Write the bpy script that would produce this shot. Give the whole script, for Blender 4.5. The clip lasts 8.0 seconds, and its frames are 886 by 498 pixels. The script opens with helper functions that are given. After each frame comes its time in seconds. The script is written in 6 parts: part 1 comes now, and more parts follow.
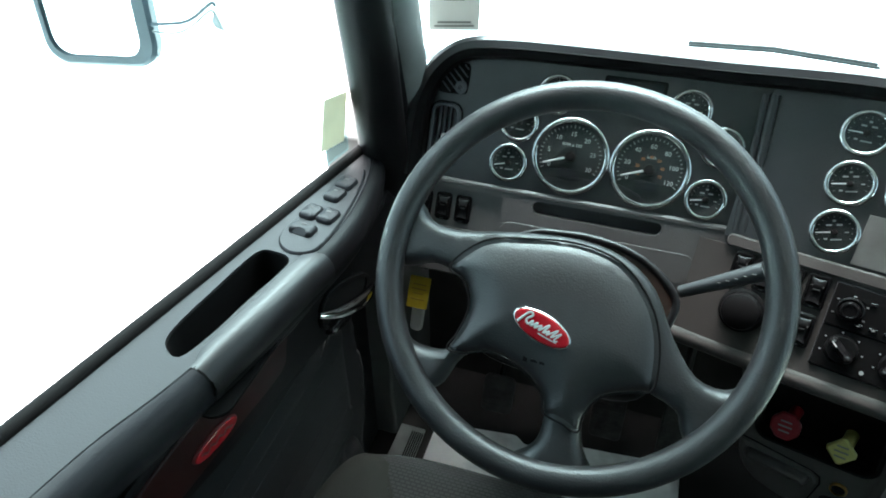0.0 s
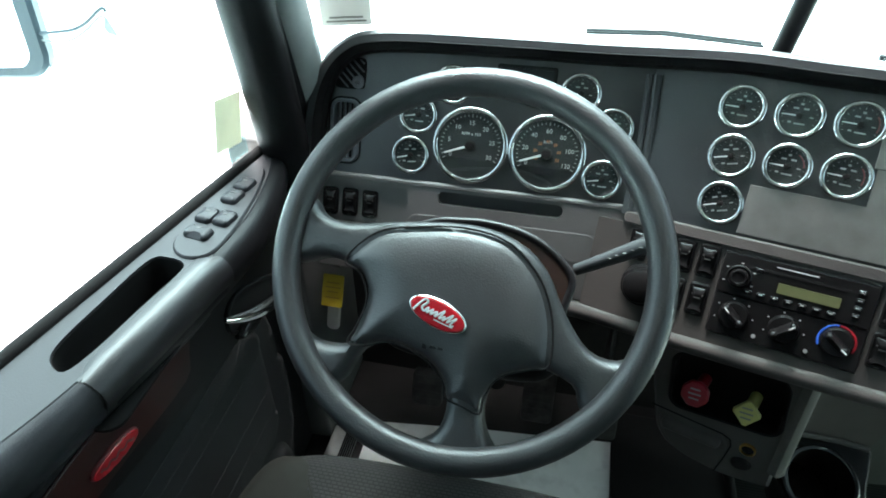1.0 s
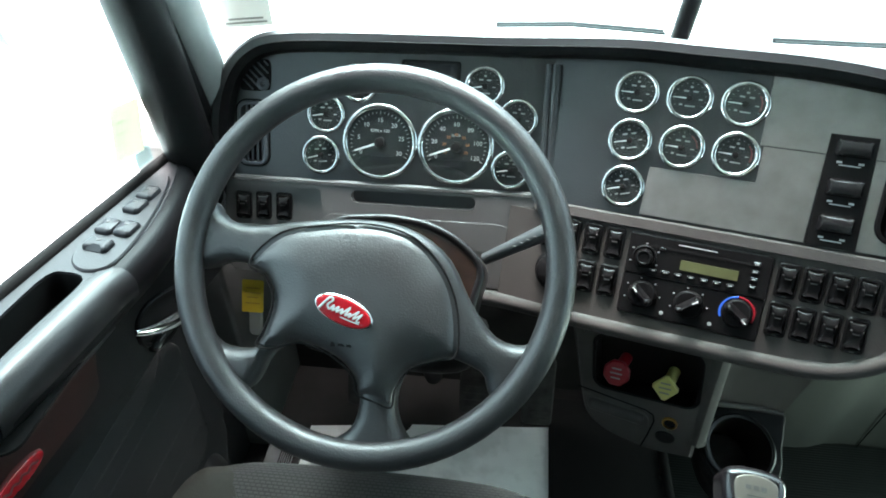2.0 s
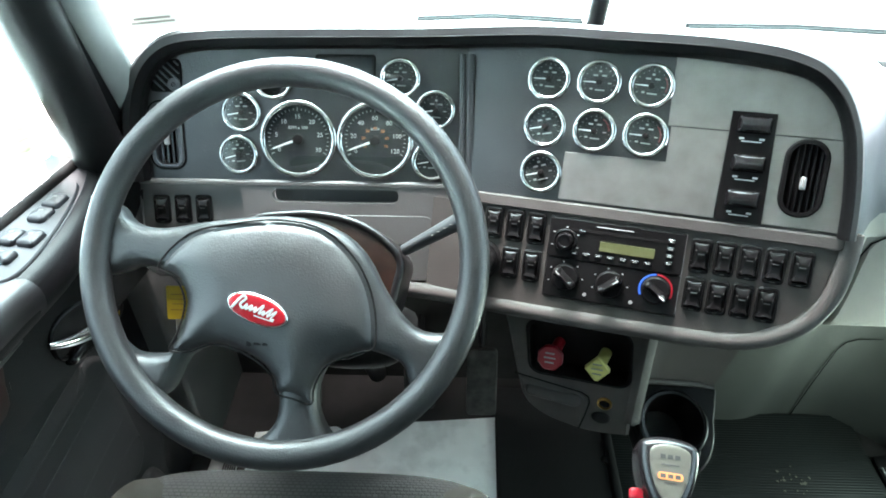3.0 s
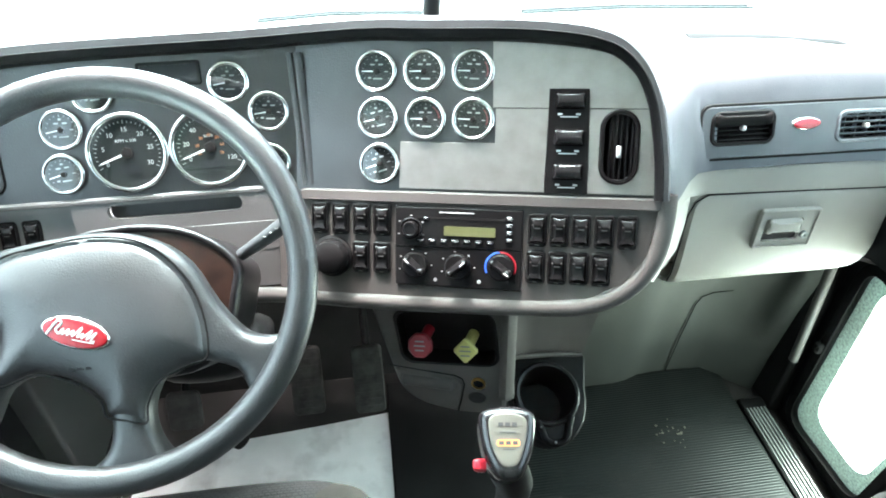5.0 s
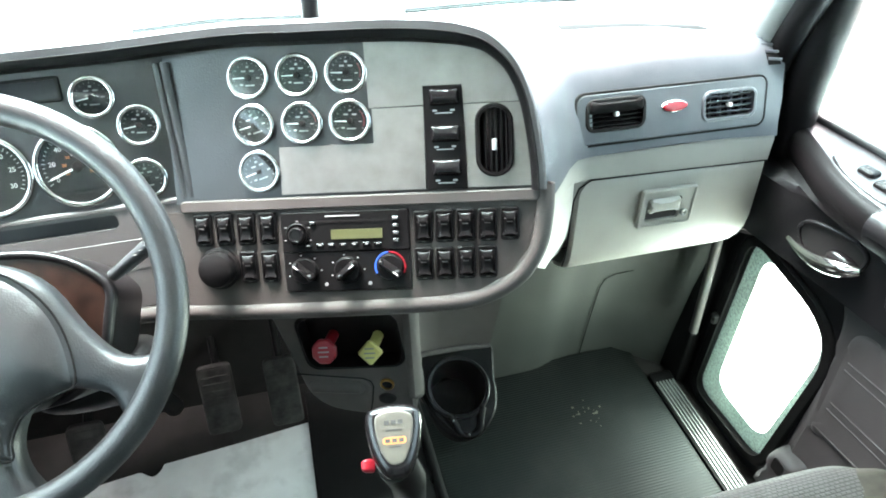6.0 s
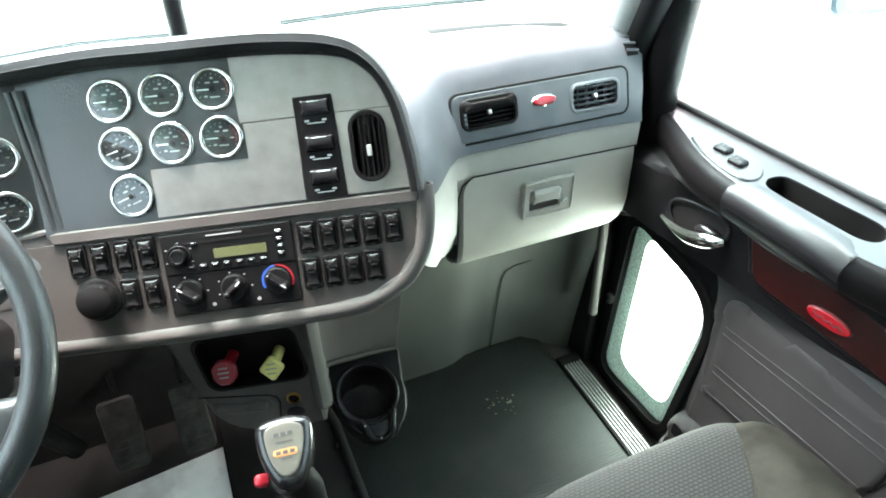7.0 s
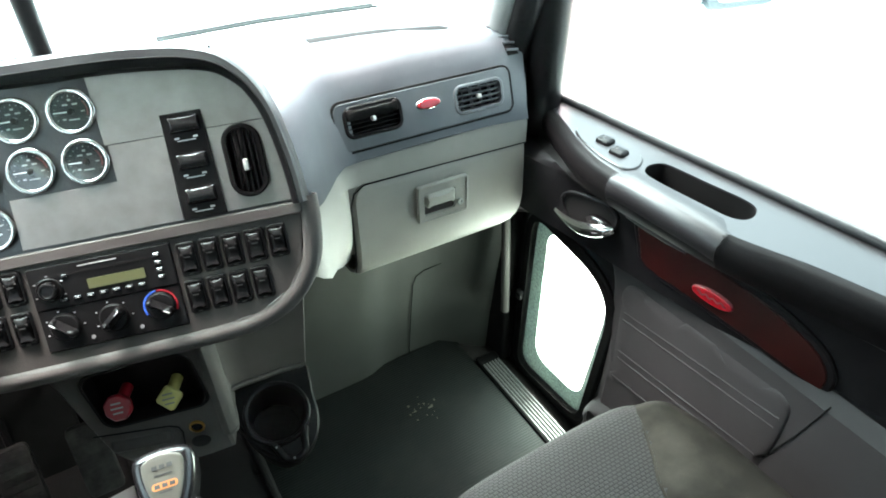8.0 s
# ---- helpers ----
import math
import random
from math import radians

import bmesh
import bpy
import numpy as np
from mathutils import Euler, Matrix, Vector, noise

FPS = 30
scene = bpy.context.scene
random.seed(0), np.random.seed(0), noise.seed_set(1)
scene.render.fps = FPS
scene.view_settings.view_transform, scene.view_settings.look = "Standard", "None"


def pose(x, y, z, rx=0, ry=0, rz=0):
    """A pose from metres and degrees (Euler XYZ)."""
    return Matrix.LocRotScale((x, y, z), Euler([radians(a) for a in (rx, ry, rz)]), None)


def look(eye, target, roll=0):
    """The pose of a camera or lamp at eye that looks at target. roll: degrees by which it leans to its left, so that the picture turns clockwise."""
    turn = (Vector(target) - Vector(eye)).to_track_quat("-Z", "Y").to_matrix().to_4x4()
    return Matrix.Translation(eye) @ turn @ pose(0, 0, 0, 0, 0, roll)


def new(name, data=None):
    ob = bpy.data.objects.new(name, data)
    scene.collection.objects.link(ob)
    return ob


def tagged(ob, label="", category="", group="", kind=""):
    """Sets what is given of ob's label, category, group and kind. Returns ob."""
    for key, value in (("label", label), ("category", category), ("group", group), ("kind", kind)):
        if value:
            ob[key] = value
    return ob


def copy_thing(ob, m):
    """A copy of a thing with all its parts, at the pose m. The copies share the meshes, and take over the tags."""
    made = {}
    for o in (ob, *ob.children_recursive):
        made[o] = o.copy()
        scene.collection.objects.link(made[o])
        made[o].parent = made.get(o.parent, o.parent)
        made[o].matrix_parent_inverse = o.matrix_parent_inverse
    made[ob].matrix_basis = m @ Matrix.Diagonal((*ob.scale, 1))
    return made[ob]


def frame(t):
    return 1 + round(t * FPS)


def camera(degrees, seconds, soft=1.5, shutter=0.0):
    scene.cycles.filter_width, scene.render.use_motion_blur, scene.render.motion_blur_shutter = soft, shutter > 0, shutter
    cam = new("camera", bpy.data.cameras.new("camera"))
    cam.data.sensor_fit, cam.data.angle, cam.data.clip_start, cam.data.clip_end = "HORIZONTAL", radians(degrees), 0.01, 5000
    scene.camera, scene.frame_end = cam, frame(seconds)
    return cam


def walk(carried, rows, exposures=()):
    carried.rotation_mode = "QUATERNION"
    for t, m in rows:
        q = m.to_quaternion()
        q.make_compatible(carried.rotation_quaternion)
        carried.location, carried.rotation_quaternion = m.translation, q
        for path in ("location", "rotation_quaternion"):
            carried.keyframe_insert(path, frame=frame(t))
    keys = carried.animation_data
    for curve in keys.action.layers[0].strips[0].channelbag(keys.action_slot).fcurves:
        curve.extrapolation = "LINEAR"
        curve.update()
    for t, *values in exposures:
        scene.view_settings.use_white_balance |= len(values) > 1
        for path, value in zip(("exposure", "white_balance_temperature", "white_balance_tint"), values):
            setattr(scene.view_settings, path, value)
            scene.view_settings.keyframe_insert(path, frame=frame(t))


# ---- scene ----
from mathutils.geometry import delaunay_2d_cdt

cam = camera(68.1, 8.0, soft=1.8)
METRES, EYE, TILT, LEAN, TURN = 0.4475, 1.32, -39.0, 0.0, 18.0
ROWS = [
    (0.0, 0.0, 0.0, 0.0, 0.0, 0.0, -0.0),
    (0.5, 0.0592, -0.0088, -0.0173, -2.1, -0.02, 1.73),
    (1.0, 0.1329, -0.0114, -0.0294, -4.6, -0.13, 3.8),
    (1.5, 0.1827, -0.019, -0.0386, -6.65, -0.34, 5.46),
    (2.0, 0.2477, -0.0353, -0.0528, -8.91, -0.62, 7.21),
    (3.5, 0.3911, -0.0575, -0.1132, -14.61, -1.55, 11.62),
    (4.0, 0.4401, -0.068, -0.1293, -16.62, -1.93, 13.13),
    (5.5, 0.5921, -0.1566, -0.1816, -23.55, -3.96, 17.94),
    (6.0, 0.6584, -0.1842, -0.2095, -27.08, -5.01, 20.2),
    (6.5, 0.6984, -0.2238, -0.2216, -30.75, -6.19, 22.5),
    (7.0, 0.7342, -0.2723, -0.2556, -34.91, -7.64, 24.83),
    (7.5, 0.7761, -0.3128, -0.2878, -38.75, -8.98, 26.89),
    (8.0, 0.8366, -0.3378, -0.3251, -42.15, -10.22, 28.5),
]
EXPOSURES = [(0.0, 2.96, 6300, 10), (1.0, 3.27, 6350, 11), (2.0, 3.76, 6450, 13), (3.5, 4.76, 6550, 16), (4.0, 5.0, 6600, 17), (5.5, 5.02, 6700, 18), (6.5, 4.82, 6800, 18), (7.5, 4.44, 6850, 18), (8.0, 4.2, 6850, 18)]
walk(cam, [(t, pose(0, 0, EYE, TILT, LEAN, TURN) @ pose(METRES * x, METRES * y, METRES * z, 90 + pitch, roll, yaw)) for t, x, y, z, yaw, pitch, roll in ROWS], EXPOSURES)

# ---- world and light ----
world = bpy.data.worlds.new("sky")
scene.world = world
world.use_nodes = True
wn = world.node_tree
sky = wn.nodes.new("ShaderNodeTexSky")
sky.sky_type = "NISHITA"
sky.sun_disc = False
sky.sun_elevation, sky.sun_rotation = radians(67), radians(-12)
sky.air_density, sky.dust_density = 0.3, 9.0
wn.nodes["Background"].inputs["Strength"].default_value = 0.15
pale = wn.nodes.new("ShaderNodeHueSaturation")
pale.inputs["Saturation"].default_value = 0.35
wn.links.new(sky.outputs["Color"], pale.inputs["Color"])
wn.links.new(pale.outputs["Color"], wn.nodes["Background"].inputs["Color"])
sun = new("sun", bpy.data.lights.new("sun", "SUN"))
sun.data.energy, sun.data.angle, sun.data.color = 1.4, radians(55), (1.0, 0.98, 0.95)
sun.matrix_world = look((0, 0, 30), (2.6, -12.2, 0))

# daylight in the low window of the passenger door
peep_light = new("peep_window_light", bpy.data.lights.new("peep_window_light", "AREA"))
peep_light.data.shape, peep_light.data.size, peep_light.data.size_y = "RECTANGLE", 0.19, 0.36
peep_light.data.energy, peep_light.data.color = 0.18, (0.74, 1.0, 0.90)
peep_light.matrix_world = look((1.252, 0.70, 0.235), (0.80, 0.70, 0.10))


# ---- materials ----
def mat(name, color, rough=0.5, metal=0.0, var=0.15, scale=60.0, bump=0.1, grain=900.0, coat=0.0, stain=0.0, spec=0.5, rvar=0.08):
    """A surface with broad wear, fine grain relief and, if wanted, stains."""
    m = bpy.data.materials.new(name)
    m.use_nodes = True
    nt = m.node_tree
    b = nt.nodes["Principled BSDF"]
    b.inputs["Metallic"].default_value = metal
    b.inputs["Coat Weight"].default_value = coat
    b.inputs["Specular IOR Level"].default_value = spec
    tc = nt.nodes.new("ShaderNodeTexCoord")
    n1 = nt.nodes.new("ShaderNodeTexNoise")
    n1.inputs["Scale"].default_value, n1.inputs["Detail"].default_value = scale * 0.2, 5.0
    n2 = nt.nodes.new("ShaderNodeTexNoise")
    n2.inputs["Scale"].default_value, n2.inputs["Detail"].default_value = grain, 2.0
    for n in (n1, n2):
        nt.links.new(tc.outputs["Object"], n.inputs["Vector"])
    ramp = nt.nodes.new("ShaderNodeMapRange")
    ramp.inputs["From Min"].default_value, ramp.inputs["From Max"].default_value = 0.3, 0.7
    ramp.inputs["To Min"].default_value, ramp.inputs["To Max"].default_value = 1 - var, 1 + var
    nt.links.new(n1.outputs["Fac"], ramp.inputs["Value"])
    mul = nt.nodes.new("ShaderNodeVectorMath")
    mul.operation = "SCALE"
    mul.inputs[0].default_value = color
    nt.links.new(ramp.outputs["Result"], mul.inputs["Scale"])
    out = mul.outputs["Vector"]
    if stain:
        n3 = nt.nodes.new("ShaderNodeTexNoise")
        n3.inputs["Scale"].default_value, n3.inputs["Detail"].default_value = 9.0, 6.0
        nt.links.new(tc.outputs["Object"], n3.inputs["Vector"])
        r3 = nt.nodes.new("ShaderNodeMapRange")
        r3.inputs["From Min"].default_value, r3.inputs["From Max"].default_value = 0.52, 0.72
        nt.links.new(n3.outputs["Fac"], r3.inputs["Value"])
        s3 = nt.nodes.new("ShaderNodeMath")
        s3.operation = "MULTIPLY"
        s3.inputs[1].default_value = stain
        nt.links.new(r3.outputs["Result"], s3.inputs[0])
        mx = nt.nodes.new("ShaderNodeMix")
        mx.data_type = "RGBA"
        nt.links.new(s3.outputs[0], mx.inputs["Factor"])
        nt.links.new(out, mx.inputs["A"])
        mx.inputs["B"].default_value = (0.12, 0.11, 0.09, 1)
        out = mx.outputs["Result"]
    nt.links.new(out, b.inputs["Base Color"])
    rr = nt.nodes.new("ShaderNodeMapRange")
    rr.inputs["To Min"].default_value, rr.inputs["To Max"].default_value = max(0.02, rough - rvar), min(1, rough + rvar)
    nt.links.new(n1.outputs["Fac"], rr.inputs["Value"])
    nt.links.new(rr.outputs["Result"], b.inputs["Roughness"])
    if bump:
        bp = nt.nodes.new("ShaderNodeBump")
        bp.inputs["Strength"].default_value, bp.inputs["Distance"].default_value = bump, 0.001
        nt.links.new(n2.outputs["Fac"], bp.inputs["Height"])
        nt.links.new(bp.outputs["Normal"], b.inputs["Normal"])
    return m


def glass_mat(name, tint=(1, 1, 1), gloss=0.06, rough=0.0):
    m = bpy.data.materials.new(name)
    m.use_nodes = True
    nt = m.node_tree
    nt.nodes.remove(nt.nodes["Principled BSDF"])
    tr, gl, mx, fr, pw, ad = (nt.nodes.new("ShaderNode" + k) for k in ("BsdfTransparent", "BsdfGlossy", "MixShader", "LayerWeight", "Math", "Math"))
    tr.inputs["Color"].default_value = (*tint, 1)
    gl.inputs["Roughness"].default_value = rough
    fr.inputs["Blend"].default_value = 0.5
    pw.operation, pw.inputs[1].default_value = "POWER", 4.0
    ad.operation, ad.inputs[1].default_value, ad.inputs[2].default_value = "MULTIPLY_ADD", 0.6, gloss
    nt.links.new(fr.outputs["Facing"], pw.inputs[0])
    nt.links.new(pw.outputs[0], ad.inputs[0])
    nt.links.new(ad.outputs[0], mx.inputs["Fac"])
    nt.links.new(tr.outputs["BSDF"], mx.inputs[1])
    nt.links.new(gl.outputs["BSDF"], mx.inputs[2])
    nt.links.new(mx.outputs["Shader"], nt.nodes["Material Output"].inputs["Surface"])
    return m


def fabric_mat(name, color, dark, pitch=170.0):
    """Woven seat cloth: small raised cells in rows."""
    m = mat(name, color, 0.95, var=0.12, bump=0.0)
    nt = m.node_tree
    b = nt.nodes["Principled BSDF"]
    tc = nt.nodes.new("ShaderNodeTexCoord")
    br = nt.nodes.new("ShaderNodeTexBrick")
    br.offset = 0.5
    br.inputs["Scale"].default_value = 1.0
    br.inputs["Brick Width"].default_value, br.inputs["Row Height"].default_value = 1.05 / pitch, 0.72 / pitch
    br.inputs["Mortar Size"].default_value, br.inputs["Mortar Smooth"].default_value = 0.17 / pitch, 0.6
    nt.links.new(tc.outputs["Object"], br.inputs["Vector"])
    mr = nt.nodes.new("ShaderNodeMapRange")
    nt.links.new(br.outputs["Fac"], mr.inputs["Value"])
    mx = nt.nodes.new("ShaderNodeMix")
    mx.data_type = "RGBA"
    mx.inputs["A"].default_value, mx.inputs["B"].default_value = (*color, 1), (*dark, 1)
    nt.links.new(mr.outputs["Result"], mx.inputs["Factor"])
    nt.links.new(mx.outputs["Result"], b.inputs["Base Color"])
    bp = nt.nodes.new("ShaderNodeBump")
    bp.inputs["Strength"].default_value, bp.inputs["Distance"].default_value, bp.invert = 0.6, 0.002, True
    nt.links.new(mr.outputs["Result"], bp.inputs["Height"])
    nt.links.new(bp.outputs["Normal"], b.inputs["Normal"])
    return m


def paper_mat(name, color, through_light, var=0.08, scale=60.0):
    """Thin paper that lets some of the daylight through."""
    m = mat(name, color, 0.7, var=var, scale=scale, bump=0.0)
    nt = m.node_tree
    b, tl, mx = nt.nodes["Principled BSDF"], nt.nodes.new("ShaderNodeBsdfTranslucent"), nt.nodes.new("ShaderNodeMixShader")
    tl.inputs["Color"].default_value = (*color, 1)
    mx.inputs["Fac"].default_value = through_light
    nt.links.new(b.outputs["BSDF"], mx.inputs[1])
    nt.links.new(tl.outputs["BSDF"], mx.inputs[2])
    nt.links.new(mx.outputs["Shader"], nt.nodes["Material Output"].inputs["Surface"])
    return m


M = dict(
    wheel=mat("wheel_leather", (0.0160, 0.0190, 0.0205), 0.40, bump=0.4, grain=450, var=0.3, scale=110, spec=0.78, rvar=0.08),
    pad=mat("wheel_pad", (0.0180, 0.0208, 0.0225), 0.42, bump=0.36, grain=480, var=0.25, scale=110, spec=0.92, rvar=0.08),
    vinyl=mat("gauge_panel_vinyl", (0.0140, 0.0159, 0.0170), 0.34, bump=0.4, grain=420, var=0.25, spec=1.0),
    hood=mat("dash_hood", (0.023, 0.0268, 0.0285), 0.45, bump=0.3, grain=500, spec=0.7),
    slate=mat("slate_plastic", (0.070, 0.080, 0.090), 0.45, bump=0.25, grain=500),
    grey=mat("grey_trim", (0.080, 0.0750, 0.0710), 0.66, bump=0.25, grain=500, var=0.1, spec=0.16),
    # grey_trim again for the left dash, brightened for the driver's window light
    lit_grey=mat("lit_grey_trim", (0.092, 0.0900, 0.0880), 0.46, bump=0.2, grain=500, var=0.08, spec=0.6),
    light=mat("light_grey_plastic", (0.30, 0.290, 0.262), 0.5, bump=0.2, grain=500, var=0.06),
    armrest=mat("soft_armrest_plastic", (0.0155, 0.0165, 0.0183), 0.29, bump=0.15, grain=500, spec=0.8, var=0.05, rvar=0.02),
    # driver's side copy of the armrest plastic, dulled to stand for weaker light
    shaded_rest=mat("shaded_armrest_plastic", (0.0190, 0.0208, 0.0245), 0.46, bump=0.2, grain=500, spec=0.28, var=0.06, rvar=0.03),
    handle=mat("soft_handle_plastic", (0.012, 0.013, 0.0145), 0.42, bump=0.15, grain=500, spec=0.65, var=0.06, rvar=0.02),
    # driver's door cloth: doorgrey darkened, with that side's shade in the colour
    shaded_cloth=mat("shaded_door_cloth", (0.0165, 0.0175, 0.0185), 0.8, bump=0.4, grain=700, spec=0.3),
    numeral=mat("dial_numerals", (0.50, 0.51, 0.51), 0.6, var=0.03, bump=0.0),
    matte=mat("matte_black", (0.013, 0.013, 0.013), 0.75, bump=0.0, spec=0.08),
    postblack=mat("satin_black_trim", (0.006, 0.006, 0.0064), 0.5, bump=0.2, spec=0.12),
    # light grey plastic, darkened to paint in the shade below the dash
    toe=mat("shaded_toe_plastic", (0.048, 0.052, 0.046), 0.6, bump=0.25, var=0.1),
    door=mat("dark_door_plastic", (0.0075, 0.0078, 0.0088), 0.42, bump=0.25, grain=500, spec=0.22),
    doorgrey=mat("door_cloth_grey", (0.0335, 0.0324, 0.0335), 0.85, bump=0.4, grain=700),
    black=mat("black_plastic", (0.0062, 0.0061, 0.0063), 0.5, bump=0.1, spec=0.13),
    satin=mat("satin_black_switch", (0.0062, 0.0061, 0.0064), 0.36, bump=0.03, spec=0.20),
    gloss=mat("black_gloss", (0.009, 0.009, 0.0098), 0.24, bump=0.0, spec=0.55),
    rubber=mat("black_rubber", (0.0135, 0.0138, 0.0135), 0.7, bump=0.3, spec=0.22),
    floormat=mat("ribbed_rubber", (0.0048, 0.0070, 0.0065), 0.42, bump=0.2, stain=0.04, spec=0.34),
    # near-black fill for wells, seams, gaps and the right kick panel
    void=mat("near_black_fill", (0.013, 0.013, 0.013), 0.95, bump=0.2, spec=0.05),
    chrome=mat("chrome", (0.80, 0.80, 0.80), 0.10, metal=1.0, var=0.03, bump=0.0),
    bezel=mat("satin_chrome", (0.66, 0.66, 0.655), 0.10, metal=1.0, var=0.05, bump=0.0, rvar=0.03),
    alu=mat("brushed_aluminium", (0.302, 0.290, 0.279), 0.48, metal=1.0, var=0.11, scale=200, bump=0.25),
    sill=mat("worn_sill_metal", (0.30, 0.32, 0.31), 0.36, metal=0.55, var=0.25, bump=0.15),
    panelgrey=mat("brown_grey_panel", (0.056, 0.0515, 0.0480), 0.6, bump=0.25, grain=500, var=0.1, spec=0.22),
    faceplate=mat("shift_plate", (0.115, 0.108, 0.092), 0.4, metal=0.5, var=0.08, bump=0.0),
    darkprint=mat("dark_print", (0.03, 0.03, 0.03), 0.6, bump=0.0),
    redprint=mat("red_print", (0.16, 0.025, 0.028), 0.6, bump=0.0),
    amberprint=mat("faded_print", (0.22, 0.13, 0.02), 0.6, bump=0.0),
    silver=mat("silver_paint", (0.55, 0.55, 0.53), 0.35, metal=0.6, bump=0.0),
    dial=mat("dial_face", (0.017, 0.0205, 0.0205), 0.7, bump=0.0, spec=0.10),
    white=mat("white_print", (0.75, 0.76, 0.76), 0.6, var=0.03, bump=0.0),
    orange=mat("orange_print", (0.55, 0.18, 0.05), 0.6, var=0.03, bump=0.0),
    red=mat("red_plastic", (0.27, 0.009, 0.018), 0.35, var=0.06, bump=0.0),
    badge=mat("badge_enamel", (0.38, 0.009, 0.016), 0.2, var=0.04, bump=0.0, coat=0.5),
    blue=mat("blue_print", (0.03, 0.12, 0.55), 0.5, bump=0.0),
    yellow=mat("pale_yellow_plastic", (0.55, 0.52, 0.17), 0.45, var=0.05, bump=0.0),
    tag=mat("yellow_tag", (0.42, 0.30, 0.015), 0.5, var=0.12, bump=0.0),
    brass=mat("brass", (0.55, 0.33, 0.10), 0.3, metal=1.0, bump=0.0),
    lcd=mat("lcd_green", (0.095, 0.104, 0.046), 0.3, var=0.04, bump=0.0),
    dark_lcd=mat("dark_display", (0.02, 0.022, 0.025), 0.15, bump=0.0),
    wood=mat("wood_veneer", (0.020, 0.0029, 0.0026), 0.32, var=0.4, scale=120, bump=0.0, coat=0.2),
    amber=mat("burl_cover", (0.012, 0.0045, 0.002), 0.35, var=0.6, scale=200, bump=0.0, coat=0.15),
    shroud=mat("column_shroud", (0.0055, 0.0055, 0.006), 0.34, bump=0.1, spec=0.28),
    pedal=mat("worn_pedal_rubber", (0.046, 0.045, 0.043), 0.75, var=0.4, scale=200, bump=0.3, spec=0.2),
    kick=mat("pale_kick_panel", (0.075, 0.078, 0.075), 0.55, bump=0.25, var=0.1),
    fabric=fabric_mat("seat_cloth", (0.0172, 0.0172, 0.0160), (0.0036, 0.0038, 0.0036), 125.0),
    bolster=mat("seat_bolster_suede", (0.0135, 0.0126, 0.0102), 0.9, var=0.25, bump=0.4, grain=420, stain=0.15, spec=0.25),
    # stained bolster suede again, darkened to offset stronger light on the passenger side
    shaded_bolster=mat("shaded_bolster_suede", (0.0085, 0.0076, 0.0056), 0.9, var=0.4, bump=0.4, grain=420, stain=0.20, spec=0.2),
    paper=mat("floor_paper", (0.90, 0.92, 0.91), 0.7, var=0.07, scale=60, bump=0.15, stain=0.45),
    carpet=mat("carpet", (0.030, 0.028, 0.0272), 0.95, bump=0.8, grain=700, spec=0.1),
    ceiling=mat("headliner", (0.22, 0.22, 0.212), 0.95, bump=0.4),
    seal=mat("window_seal", (0.007, 0.007, 0.007), 0.7, bump=0.1, spec=0.1),
    pillar=mat("pillar_trim", (0.22, 0.235, 0.235), 0.6, bump=0.2),
    glass=glass_mat("window_glass", (0.765, 0.925, 0.93), 0.03),
    peep=glass_mat("tinted_peep_glass", (0.68, 0.89, 0.80), 0.04),
    lens=glass_mat("gauge_glass", (0.92, 0.94, 0.94), 0.10, 0.03),
    mirror=mat("mirror_glass", (0.9, 0.9, 0.9), 0.02, metal=1.0, var=0.0, bump=0.0),
    shell=mat("mirror_shell", (0.035, 0.050, 0.062), 0.4, bump=0.0),
    print=mat("grey_print", (0.30, 0.31, 0.31), 0.6, var=0.03, bump=0.0),
    worn_print=mat("worn_switch_print", (0.10, 0.10, 0.098), 0.6, var=0.1, bump=0.0, spec=0.2),
    frost=paper_mat("frosted_glass_edge", (0.34, 0.46, 0.41), 0.03, 0.45, 900),
    dirt=mat("dried_dirt", (0.12, 0.115, 0.095), 0.95, var=0.3, bump=0.2),
    ground=mat("snowy_yard", (0.83, 0.835, 0.82), 0.9, var=0.06, scale=2.0, bump=0.0),
    sticker=paper_mat("paper_sticker", (0.72, 0.72, 0.66), 0.02),
    stickery=paper_mat("yellow_sticker", (0.88, 0.88, 0.62), 0.09),
    label=mat("label_print", (0.25, 0.25, 0.22), 0.7, bump=0.0),
)


# ---- building helpers ----
def thing(name, m=None, label="", category="", group="", kind=""):
    ob = new(name)
    ob.empty_display_size = 0.05
    if m is not None:
        ob.matrix_world = m
    return tagged(ob, label, category, group, kind)


def part(name, bm, material, parent, label="", m=None, smooth=38):
    """Links a bmesh as one mesh object under a thing or a part."""
    me = bpy.data.meshes.new(name)
    bmesh.ops.recalc_face_normals(bm, faces=bm.faces)
    for f in bm.faces:
        f.smooth = True
    for e in bm.edges:
        if len(e.link_faces) == 2 and e.calc_face_angle(0) > radians(smooth):
            e.smooth = False
    bm.to_mesh(me)
    bm.free()
    me.materials.append(material)
    ob = new(name, me)
    if parent is not None:
        ob.parent = parent
    if m is not None:
        ob.matrix_basis = m
    return tagged(ob, label)


def frame_of(o, u, v):
    u, v = Vector(u).normalized(), Vector(v).normalized()
    n = u.cross(v).normalized()
    v = n.cross(u)
    m = Matrix.Identity(4)
    for i, c in enumerate((u, v, n, Vector(o))):
        m[0][i], m[1][i], m[2][i] = c
    return m


def at(x, y, z=0.0, turn=0.0):
    return Matrix.Translation((x, y, z)) @ Matrix.Rotation(radians(turn), 4, "Z")


